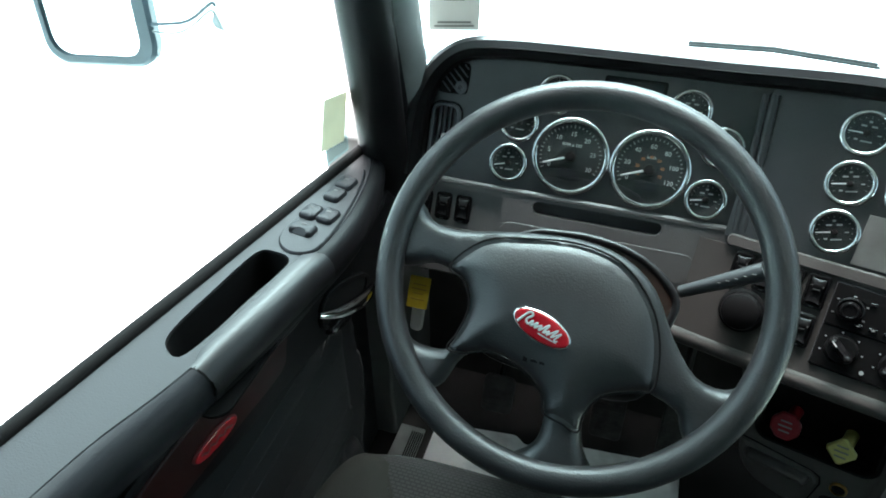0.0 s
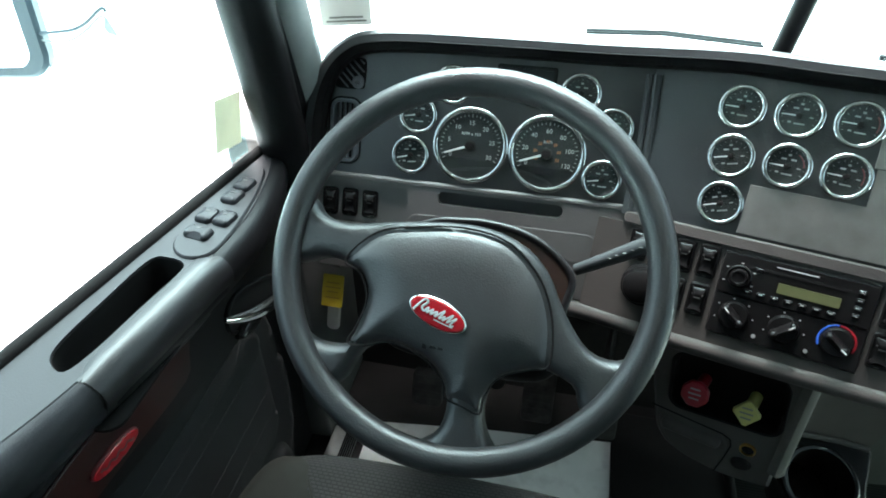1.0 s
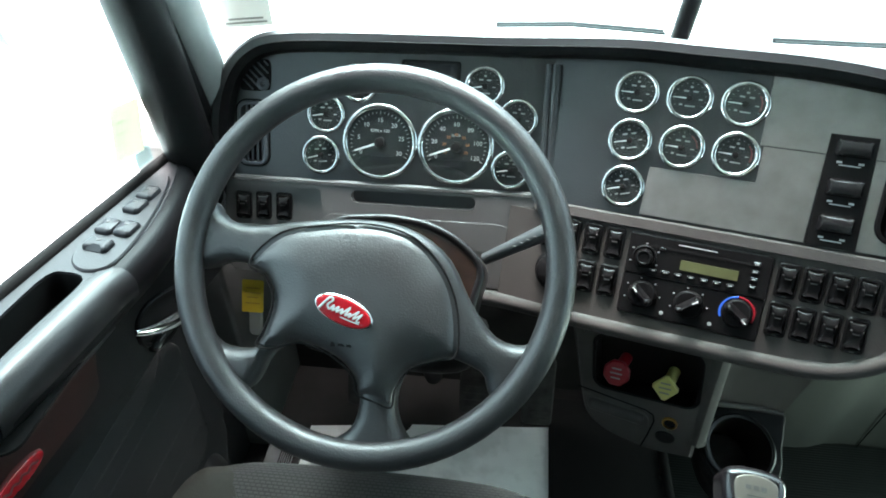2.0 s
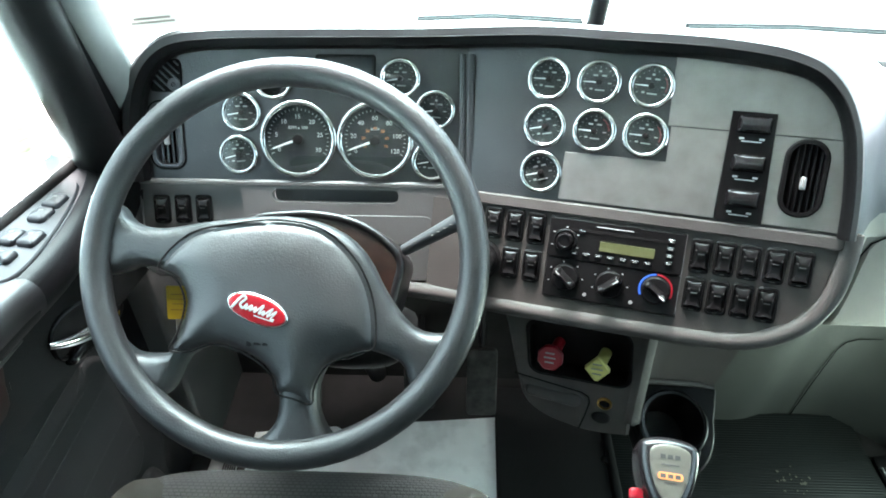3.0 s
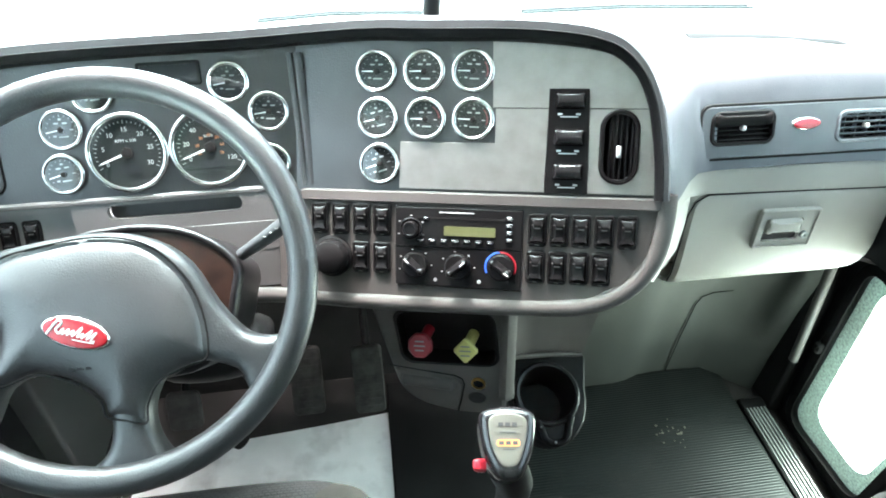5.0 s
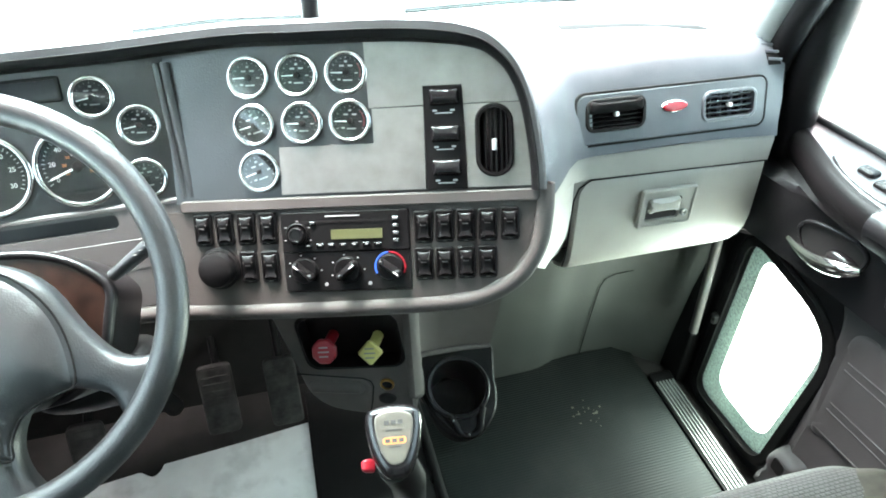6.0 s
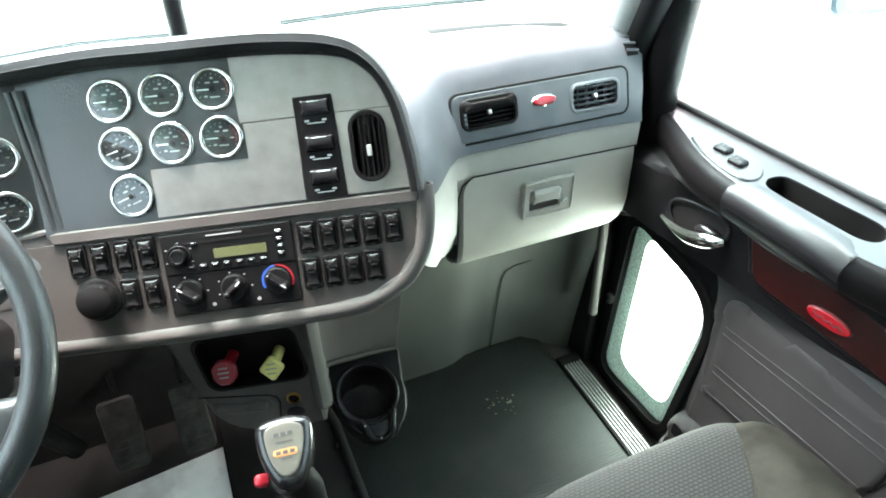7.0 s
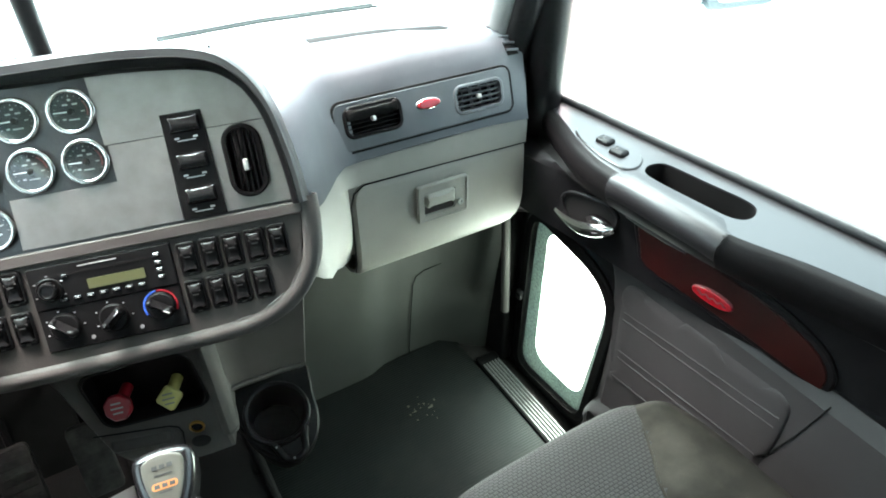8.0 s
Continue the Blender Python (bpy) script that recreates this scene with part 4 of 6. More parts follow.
for k in range(7):
    b = part("button", pillow(rrect(0.011, 0.0055, 0.001, 2, -0.054 + 0.0168 * k, -0.0195), 0.0018, 0.0012, 0.003, 0.001, z=0.004), M["gloss"], radio)
    part("mark", box(0.0045, 0.0013, 0.0004, -0.054 + 0.0168 * k, -0.0195, 0.0059), M["print"], b)
for k in range(4):
    b = part("button", pillow(rrect(0.010, 0.0065, 0.001, 2, 0.0735, 0.0155 - 0.0102 * k), 0.0018, 0.0012, 0.003, 0.001, z=0.004), M["gloss"], radio)
    part("mark", box(0.0050, 0.0014, 0.0004, 0.0735, 0.0155 - 0.0102 * k, 0.0059), M["print"], b)
b = part("button", pillow(rrect(0.009, 0.006, 0.001, 2, -0.046, 0.012), 0.0018, 0.0012, 0.003, 0.001, z=0.004), M["gloss"], radio)

heat = thing("heater_panel", FR @ at(-0.0235, -0.2035, 0.002), "black heater control panel with three dials", "control panel")
part("face", plate(rrect(0.184, 0.0575, 0.002), 0.02, 0.003, bevel=0.001), M["black"], heat)
for i, (u, v, a) in enumerate(((-0.0625, 0.002, 140), (0.0005, 0.0015, 40), (0.0625, 0.004, 145))):
    k = part("dial_knob", moved(lathe([(0.0195, 0.003), (0.0192, 0.006), (0.0170, 0.0085), (0, 0.0085)], 32), at(u, v)), M["black"], heat)
    part("grip", moved(pillow(rrect(0.038, 0.0125, 0.0060), 0.013, 0.005, 0.004, 0.001, z=0.008), at(u, v, 0, a)), M["satin"], k)
    part("pointer", moved(box(0.0085, 0.0018, 0.0006, -0.0115 if i == 2 else 0.0115, 0, 0.0212), at(u, v, 0, a)), M["white"], k)
    if i < 2:
        mk = bmesh.new()
        for j in range(5):
            t = radians(200 - 50 * j)
            box(0.0022, 0.0016, 0.0005, u + 0.0245 * math.cos(t), v + 0.0225 * math.sin(t), 0.0033, bm=mk)
        part("marks", mk, M["numeral"], heat)
    else:
        for a0, a1, mm in ((95, 205, "blue"), (-25, 92, "red")):
            arcp = [(u + 0.0215 * math.cos(radians(a0 + (a1 - a0) * j / 16)), v + 0.0215 * math.sin(radians(a0 + (a1 - a0) * j / 16)), 0.0034) for j in range(17)]
            part("colour_arc", tube(arcp, 0.0015, 6, squash=0.3), M[mm], heat)
for u in (-0.032, 0.032):
    part("indicator", moved(lathe([(0.0027, 0.003), (0.0027, 0.0042), (0, 0.0042)], 12), at(u, -0.019)), M["print"], heat)

# ---- steering wheel and column ----
wheel = thing("steering_wheel", FW, "dark grey leather-grained steering wheel with four spokes", "steering wheel")
ring = [(0.2105 * math.cos(2 * math.pi * k / 72), 0.2105 * math.sin(2 * math.pi * k / 72), 0) for k in range(72)]
part("rim", tube(ring, 0.0162, 18, closed=True, squash=1.0), M["wheel"], wheel)
smooth2 = lambda pts, per=4: [tuple(p) for p in curve_through(pts, per, True)]  # noqa: E731
pad = [(-0.138, -0.012), (-0.106, 0.024), (-0.057, 0.037), (-0.003, 0.043), (0.046, 0.033), (0.083, 0.000), (0.102, -0.041), (0.106, -0.088), (0.087, -0.097), (0.056, -0.111), (0.0425, -0.135), (0.0405, -0.1535), (0.021, -0.149), (0.0015, -0.1435), (-0.004, -0.126), (-0.030, -0.106), (-0.068, -0.095), (-0.100, -0.104), (-0.119, -0.103), (-0.111, -0.084), (-0.105, -0.051), (-0.118, -0.024)]


pad_loop = np.array(smooth2(pad))


def pad_dome(x, y):
    """The swell of the hub pad, growing from its edge."""
    d = np.roll(pad_loop, -1, 0) - pad_loop
    t = np.clip((((x, y) - pad_loop) * d).sum(1) / (d * d).sum(1), 0, 1)
    gap = float(np.sqrt(((pad_loop + t[:, None] * d - (x, y)) ** 2).sum(1)).min())
    return 0.013 * (1 - math.exp(-((gap / 0.024) ** 1.5)))


part("hub_pad", pillow(smooth2(pad), 0.010, 0.010, 0.0055, 0.012, z=-0.0085, bulge=pad_dome), M["pad"], wheel)
spider = [(-0.214, 0.050), (-0.194, 0.054), (-0.178, 0.037), (-0.143, 0.031), (-0.076, 0.043), (-0.003, 0.050), (0.050, 0.040), (0.088, 0.013), (0.116, -0.033), (0.146, -0.067), (0.178, -0.073), (0.198, -0.058), (0.214, -0.045), (0.198, -0.095), (0.172, -0.132), (0.156, -0.142), (0.143, -0.126), (0.133, -0.106), (0.090, -0.094), (0.058, -0.107), (0.044, -0.137), (0.047, -0.166), (0.062, -0.190), (0.082, -0.200), (0.02, -0.214), (-0.036, -0.212), (-0.010, -0.190), (0.001, -0.170), (-0.001, -0.137), (-0.027, -0.108), (-0.068, -0.097), (-0.103, -0.110), (-0.119, -0.145), (-0.135, -0.158), (-0.152, -0.156), (-0.185, -0.115), (-0.198, -0.082), (-0.180, -0.099), (-0.160, -0.110), (-0.124, -0.107), (-0.115, -0.086), (-0.108, -0.050), (-0.123, -0.021), (-0.162, -0.012), (-0.190, -0.022), (-0.214, -0.018)]
part("spokes", pillow(smooth2(spider, 3)[::-1], 0.016, 0.014, 0.009, 0.012, z=-0.015), M["wheel"], wheel, "four moulded spokes")
BT = Matrix.Rotation(radians(1.5), 4, "X")
part("pad_seam", tube([(x, y, 0.0008) for x, y in offset_loop(smooth2(pad), -0.0006)], 0.0012, 6, closed=True), M["matte"], wheel, "thin dark seam round the pad")
bg = part("badge", moved(pillow(oval(0.071, 0.033, 40), 0.004, 0.003, 0.006, 0.002), at(-0.019, -0.055, 0.0065 + 0.0085, -18) @ BT), M["chrome"], wheel, "red oval badge with a silver edge")
part("enamel", moved(pillow(oval(0.066, 0.028, 40), 0.0016, 0.002, 0.006, 0.001), at(-0.019, -0.055, 0.0100 + 0.0085, -18) @ BT), M["badge"], bg)
sw = bmesh.new()
strokes = [(-0.0245, -0.0065), (-0.0215, 0.0085), (-0.0165, 0.0075), (-0.0185, 0.0005), (-0.0140, -0.0030), (-0.0120, 0.0025), (-0.0105, -0.0030), (-0.0065, 0.0030), (-0.0060, -0.0028), (-0.0015, 0.0026), (-0.0005, -0.0030), (0.0045, 0.0075), (0.0045, -0.0028), (0.0085, 0.0020), (0.0090, -0.0030), (0.0150, 0.0075), (0.0140, -0.0030), (0.0200, 0.0060), (0.0185, -0.0035), (0.0225, -0.0030)]
line = curve_through([(x + 0.25 * y, y, 0.0123) for x, y in strokes], 5)
tube(line, lambda t: 0.0013 - 0.0005 * t, 6, bm=sw, squash=0.4)
tube([(-0.0005, -0.0062, 0.0123), (0.010, -0.0060, 0.0123), (0.0215, -0.0052, 0.0123)], 0.0006, 6, bm=sw, squash=0.4)
part("swash", moved(sw, at(-0.019, -0.055, 0.0085, -18) @ BT), M["numeral"], bg)

em = bmesh.new()
for x, w, h in ((-0.030, 0.005, 0.006), (-0.020, 0.008, 0.003), (-0.011, 0.006, 0.003)):
    box(w, h, 0.0006, x, -0.092, 0.0018 + pad_dome(x, -0.092), bm=em)
part("embossed_mark", em, M["shroud"], wheel)

col = thing("steering_column", label="dark column shroud with a brown veneer cover", category="steering column")
cf = FW @ Matrix.Translation((0, 0, -0.119))
shroud = [(-0.115, -0.09), (-0.122, -0.02), (-0.105, 0.035), (-0.067, 0.060), (-0.03, 0.066), (0.0, 0.068), (0.035, 0.065), (0.059, 0.059), (0.08, 0.050), (0.10, 0.037), (0.117, 0.020), (0.123, 0.003), (0.119, -0.02), (0.105, -0.07), (0.06, -0.115), (-0.07, -0.115)]
part("shroud", moved(pillow(smooth2(shroud), 0.018, 0.014, 0.014, 0.10), cf), M["shroud"], col)
part("veneer", moved(plate(offset_loop(smooth2(shroud), 0.008), 0.006, 0.0185), cf), M["amber"], col, "brown burl veneer cover")
part("shroud_rim", moved(tube([(x, y, 0.0165) for x, y in offset_loop(smooth2(shroud), 0.005)], 0.0052, 10, closed=True), cf), M["shroud"], col)
part("tilt_collar", moved(lathe([(0.062, -0.02), (0.066, 0.02), (0.058, 0.05), (0.046, 0.075)], 32), cf @ at(0.015, -0.055, 0.0)), M["black"], col)
part("lower_boot", moved(pillow(smooth2([(-0.06, -0.03), (0.08, -0.03), (0.095, -0.07), (0.06, -0.11), (-0.04, -0.11), (-0.075, -0.07)]), 0.05, 0.03, 0.015, 0.02), frame_of((0.005, 0.70, 0.66), (1, 0, 0), (0, 0.5, 0.86))), M["black"], col)
part("shaft", tube([(-0.02, 0.72, 0.66), (-0.03, 0.95, 0.25), (-0.03, 1.05, 0.06)], 0.022, 12), M["black"], col)
stalk = thing("control_stalk", label="black column control stalk with white markings", category="lever")
s0, s1 = Vector((0.093, 0.646, 0.779)), Vector((0.172, 0.640, 0.838))
part("lever", tube([s0, s0.lerp(s1, 0.4), s0.lerp(s1, 0.7), s1], lambda t: 0.0075 + 0.0035 * t, 12), M["hood"], stalk)
mk = bmesh.new()
for k in range(5):
    q = s0.lerp(s1, 0.50 + 0.1 * k) + Vector((-0.004, -0.0095, 0.005))
    box(0.004, 0.001, 0.0012, *q, bm=mk)
part("marking", mk, M["worn_print"], stalk)

key = thing("ignition_key", label="key with a yellow tag hanging in the ignition", category="key")
part("lock", moved(lathe([(0.016, -0.02), (0.016, 0.0), (0.012, 0.006), (0, 0.006)], 20), frame_of((-0.288, 0.815, 0.632), (1, 0, 0), (0, 0.42, 0.906))), M["chrome"], key)
part("ring", tube([(-0.288 + 0.011 * math.cos(t), 0.787, 0.612 + 0.013 * math.sin(t)) for t in [2 * math.pi * k / 20 for k in range(20)]], 0.0012, 6, closed=True), M["chrome"], key)
tf = frame_of((-0.291, 0.762, 0.566), (1, 0.05, -0.05), (0, 0.45, 0.89))
tg = part("tag", moved(plate(rrect(0.036, 0.056, 0.003), 0.0012, 0), tf), M["tag"], key, "yellow plastic tag")
for k, w in ((0.014, 0.022), (0.006, 0.026), (-0.002, 0.018), (-0.012, 0.024)):
    part("print_bar", moved(box(w, 0.0016, 0.0004, 0, k, 0.0004), tf), M["amberprint"], tg)
part("fob", moved(plate(rrect(0.022, 0.05, 0.008), 0.006, 0, bevel=0.002), frame_of((-0.290, 0.748, 0.520), (1, 0.05, -0.05), (0, 0.35, 0.93))), M["silver"], key)

# ---- pedals ----
for x, w, h, lab in ((0.221, 0.070, 0.165, "long black accelerator pedal"), (0.074, 0.075, 0.17, "black ribbed brake pedal"), (-0.172, 0.070, 0.085, "dark grey ribbed clutch pedal")):
    p = thing("pedal", frame_of((x, 0.995 if x > 0.1 else 1.035 if x > 0 else 0.93, 0.105 if x > 0.1 else 0.075 if x > 0 else 0.145), (1, 0, 0), (0, 0.42, 0.90)), lab, "pedal")
    part("pad", plate(rrect(w, h, 0.012), 0.016, 0.01, bevel=0.003), M["pedal"], p)
    rb = bmesh.new()
    for k in range(int(h / 0.018)):
        box(w * 0.8, 0.006, 0.002, 0, -h / 2 + 0.016 + 0.018 * k, 0.0102, bm=rb)
    part("ribs", rb, M["pedal"], p)
    part("arm", tube([(0, 0, 0.0), (0, 0.06, -0.05), (0, 0.22, -0.06)], 0.010, 8), M["black"], p)

# ---- centre console ----
con = thing("center_console", FV, "grey centre console with brake valve recess and cup holder", "console")
rec = rrect(0.172, 0.114, 0.022, 6, -0.001, -0.004)
face = [(-0.150, 0.115), (-0.130, 0.060), (-0.114, -0.075), (-0.102, -0.135), (-0.066, -0.170), (0.0, -0.187), (0.045, -0.187), (0.088, -0.18), (0.092, -0.14), (0.112, 0.04), (0.118, 0.115)]
face = [tuple(p) for p in curve_through(face[:7], 4)] + face[7:]
part("face_panel", plate(face, 0.10, 0.0, holes=[rec[::-1]], bevel=0.006), M["grey"], con)
part("valve_bay", plate(rrect(0.178, 0.120, 0.024, 6, -0.001, -0.004), 0.004, -0.035), M["black"], con, "black recess")
part("bay_edge", plate(rrect(0.182, 0.124, 0.025, 6, -0.001, -0.004), 0.005, 0.002, holes=[rrect(0.170, 0.112, 0.021, 6, -0.001, -0.004)[::-1]], bevel=0.0015), M["black"], con)
part("bay_wall", liner(rrect(0.1715, 0.1135, 0.022, 6, -0.001, -0.004), 0.0005, -0.034), M["black"], con)
part("bay_print", box(0.11, 0.003, 0.0006, 0.0, 0.030, -0.0345), M["label"], con)
part("ash_tray", pillow(round_poly([(-0.108, -0.076, 0.006), (0.002, -0.092, 0.010), (0.0165, -0.110, 0.012), (0.000, -0.176, 0.012), (-0.060, -0.166, 0.03), (-0.096, -0.130, 0.03)]), 0.004, 0.004, 0.01, 0.002, z=0.0005), M["grey"], con, "closed ash tray door")
part("tray_seam", tube([(-0.117, -0.073, 0.0006), (-0.05, -0.083, 0.0006), (0.004, -0.0905, 0.0006), (0.017, -0.098, 0.0006), (0.0195, -0.112, 0.0006), (0.010, -0.15, 0.0006), (0.000, -0.182, 0.0006)], 0.0012, 6), M["void"], con)
part("tray_grip", moved(pillow(rrect(0.102, 0.022, 0.009), 0.016, 0.010, 0.005, 0.001, z=0.002), at(-0.0465, -0.1050, 0, -5)), M["grey"], con)
part("power_socket", moved(lathe([(0.0130, 0), (0.0128, 0.003), (0.0105, 0.0042), (0.0092, -0.01), (0, -0.012)], 28), at(0.046, -0.107)), M["brass"], con, "brass power socket")
part("socket_core", moved(lathe([(0.0094, 0.0015), (0, 0.0015)], 20), at(0.046, -0.107)), M["void"], con)
part("rubber_plug", moved(pillow(oval(0.034, 0.026), 0.006, 0.006, 0.006, 0.002), at(0.040, -0.143)), M["rubber"], con)

for name, u, v, mm, lab, sides, rot in (("brake_valve", -0.047, -0.007, "red", "red octagonal pull knob", 8, 22.5), ("brake_valve", 0.034, -0.014, "yellow", "pale yellow square pull knob", 4, 90)):
    kv = thing(name, FV @ at(u, v, -0.033), lab, "knob", "brake valve knobs")
    part("stem", tube([(0.007, -0.004, 0), (0.002, -0.004, 0.040)], 0.010, 14, up=(0, 1, 0)), M[mm], kv)
    poly = [(0.0235 * math.cos(radians(rot + 360 * k / sides)), 0.0235 * math.sin(radians(rot + 360 * k / sides))) for k in range(sides)]
    rounded = []
    for i, p in enumerate(poly):
        a, c = Vector(poly[i - 1]), Vector(poly[(i + 1) % sides])
        b = Vector(p)
        rounded += [tuple(b.lerp(a, 0.12)), tuple(b.lerp(c, 0.12))]
    tiltm = Matrix.Translation((0.0, -0.008, 0.040)) @ Matrix.Rotation(radians(-28), 4, "X")
    kp = part("cap", moved(plate(rounded, 0.010, 0.010, bevel=0.003), tiltm), M[mm], kv)
    pr = bmesh.new()
    for j in range(3):
        box(0.020 - 0.004 * abs(j - 1), 0.0025, 0.0005, 0, 0.008 - 0.008 * j, 0.0102, bm=pr)
    part("print_bars", moved(pr, tiltm), M["print"] if mm == "red" else M["label"], kp)

# cup holder with its sloping hood
cup = thing("cup_holder", label="black cup holder in a grey moulded bracket", category="cup holder")
cc = Vector((0.562, 0.752, 0.292))
well = bmesh.new()
lathe([(0.063, 0.0), (0.062, 0.006), (0.059, 0.008), (0.054, 0.007), (0.052, 0.0), (0.048, -0.105), (0, -0.107)], 40, bm=well)
CT = Matrix.Translation(cc) @ Matrix.Rotation(radians(24), 4, "X")
part("well", moved(well, CT), M["shroud"], cup)
bucket = smooth2([(-0.062, 0.040), (0.0, 0.056), (0.066, 0.050), (0.073, 0.015), (0.071, -0.025), (0.057, -0.062), (0.024, -0.092), (-0.016, -0.092), (-0.046, -0.060), (-0.062, -0.010)])
part("outer", moved(skin([[(x * k, (y + 0.01) * k - 0.01, z) for x, y in bucket + bucket[:1]] for k, z in ((0.97, -0.003), (1.0, -0.007), (1.0, -0.020), (0.95, -0.07), (0.84, -0.112), (0.76, -0.122), (0.02, -0.124))]), CT), M["black"], cup)
rows = []
for k in range(9):
    t = k / 8
    v, e = 0.085 - 0.226 * t, 0.116 - 0.024 * t
    left = Vector((0.492, 0.790, 0.515)).lerp(Vector((0.494, 0.812, 0.336)), t)
    right_ = Vector((0.656, 0.790, 0.515)).lerp(Vector((0.646, 0.826, 0.310)), t)
    ridge = [FV @ Vector((e - 0.010, v, -0.004)), FV @ Vector((e - 0.005, v, 0.0008)), FV @ Vector((e, v, 0.0015)), FV @ Vector((e + 0.006, v, -0.003)), FV @ Vector((e + 0.010, v, -0.012))]
    mid = [ridge[-1].lerp(left, 0.55) + Vector((0.002, 0.004, 0)), left + Vector((-0.002, -0.006, 0)), left + Vector((0.010, 0.004, 0)), left.lerp(right_, 0.3) + Vector((0, 0.006, 0)), left.lerp(right_, 0.7) + Vector((0, 0.006, 0)), right_, right_ + Vector((0.004, 0.008, 0)), right_ + Vector((0.006, 0.05, 0))]
    rows.append(ridge + mid)
part("bracket", skin(rows, thick=-0.004), M["grey"], cup)
lip_ = rows[-1][2:5] + [p + Vector((0, -0.010, 0.009)) for p in rows[-1][5:11]]
part("bracket_edge", tube(curve_through(lip_, 3), 0.0055, 10), M["grey"], cup)
collar = [(-0.078, 0.070), (0.0, 0.074), (0.082, 0.072), (0.084, 0.040), (0.076, 0.005), (0.072, -0.027), (0.057, -0.064), (0.024, -0.093), (-0.016, -0.093), (-0.047, -0.062), (-0.066, -0.018)]
part("collar", moved(plate(smooth2(collar), 0.03, 0.002, holes=[oval(0.118, 0.118, 36)[::-1]], bevel=0.004), CT), M["black"], cup)
spout = curve_through([(-0.030, -0.052, 0.006), (-0.024, -0.066, 0.005), (-0.018, -0.086, 0.002), (0.0, -0.094, 0.001), (0.020, -0.086, 0.002), (0.028, -0.066, 0.005), (0.036, -0.048, 0.006)], 4)
part("handle_notch", moved(tube(spout, 0.0065, 10), CT), M["black"], cup, "notch for a mug handle")
part("notch_floor", moved(plate([(-0.020, -0.058), (0.024, -0.058), (0.018, -0.086), (0.0, -0.092), (-0.016, -0.086)][::-1], 0.004, -0.004), CT), M["black"], cup)
for x, y in ((-0.026, -0.062), (-0.004, -0.093)):
    part("screw", moved(lathe([(0.0024, 0.010), (0.0018, 0.0125), (0, 0.013)], 10), CT @ at(x, y)), M["sill"], cup)

# ---- gear selector ----
sh = thing("gear_selector", label="black gear selector with a silver shift pattern face", category="gear lever")
kf = frame_of((0.378, 0.386, 0.705), (0.98, -0.14, 0.0), (0.12, 0.92, 0.38))
kshape = smooth2([(-0.030, 0.020), (-0.024, 0.032), (0, 0.036), (0.024, 0.032), (0.031, 0.020), (0.026, -0.010), (0.014, -0.036), (0.0, -0.041), (-0.014, -0.036), (-0.026, -0.010)])
part("knob", moved(pillow(kshape, 0.012, 0.012, 0.006, 0.030), kf), M["gloss"], sh)
fshape = smooth2([(-0.020, 0.016), (-0.014, 0.024), (0, 0.0265), (0.014, 0.024), (0.021, 0.016), (0.017, -0.008), (0.009, -0.026), (0.0, -0.030), (-0.009, -0.026), (-0.017, -0.008)])
fp = part("face", moved(pillow(fshape, 0.0016, 0.002, 0.006, 0.002), kf @ at(0, 0, 0.0115)), M["faceplate"], sh, "silver shift pattern plate")
pm, om = bmesh.new(), bmesh.new()
for k in (-1, 0, 1):
    box(0.0050, 0.0042, 0.0004, 0.0072 * k, 0.0135, 0.0136, bm=pm)
    box(0.0052, 0.0040, 0.0004, 0.0072 * k, -0.0055, 0.0138, bm=pm)
box(0.017, 0.0009, 0.0004, 0, 0.0055, 0.0136, bm=pm)
box(0.012, 0.0009, 0.0004, 0, -0.0120, 0.0136, bm=pm)
plate(rrect(0.0245, 0.0072, 0.003, 4, 0, -0.0055), 0.0004, 0.0137, bm=om)
part("print", moved(pm, kf), M["darkprint"], fp)
part("orange_print", moved(om, kf), M["orange"], fp)
part("button", moved(pillow(rrect(0.010, 0.014, 0.004), 0.007, 0.0045, 0.003, 0.006), kf @ at(-0.030, -0.024, -0.008) @ Matrix.Rotation(radians(-60), 4, "Y")), M["red"], sh, "red side button")
part("stem", tube([kf @ Vector((0, -0.022, -0.016)), (0.388, 0.375, 0.64), (0.392, 0.39, 0.58), (0.40, 0.44, 0.45), (0.40, 0.50, 0.05)], lambda t: 0.022 - 0.006 * t, 16, up=(0, 1, 0)), M["black"], sh)
part("boot", moved(lathe([(0.10, 0.0), (0.085, 0.03), (0.06, 0.08), (0.035, 0.16), (0.022, 0.20)], 28), Matrix.Translation((0.40, 0.50, FLOOR + 0.008))), M["rubber"], sh)

# ---- floor coverings ----
tun = part("tunnel_cover", box(0.27, 0.95, 0.014, 0.395, 0.62, FLOOR + 0.006, r=0.004), M["rubber"], None)
tagged(tun, "black rubber floor cover round the gear lever", "floor cover")
for x, y in ((0.513, 0.89), (0.518, 0.77)):
    part("screw", moved(lathe([(0.011, 0), (0.011, 0.003), (0.007, 0.005), (0.004, 0.003), (0, 0.003)], 14), Matrix.Translation((x, y, FLOOR + 0.013))), M["matte"], tun)
part("edge_bead", tube([(0.524, y, FLOOR + 0.012) for y in (0.16, 0.60, 1.05)], 0.012, 10), M["rubber"], tun)
mt = bmesh.new()
ys = np.arange(0.15, 1.03, 0.0068)
prof = []
for y in ys:
    prof += [(y, 0.008), (y + 0.0026, 0.008), (y + 0.0034, 0.0085), (y + 0.0060, 0.0085)]
rows = [[(x, y, FLOOR + z) for y, z in prof] for x in (0.53, 1.128)]
skin(rows, bm=mt)
fm = part("floor_mat", mt, M["floormat"], None)
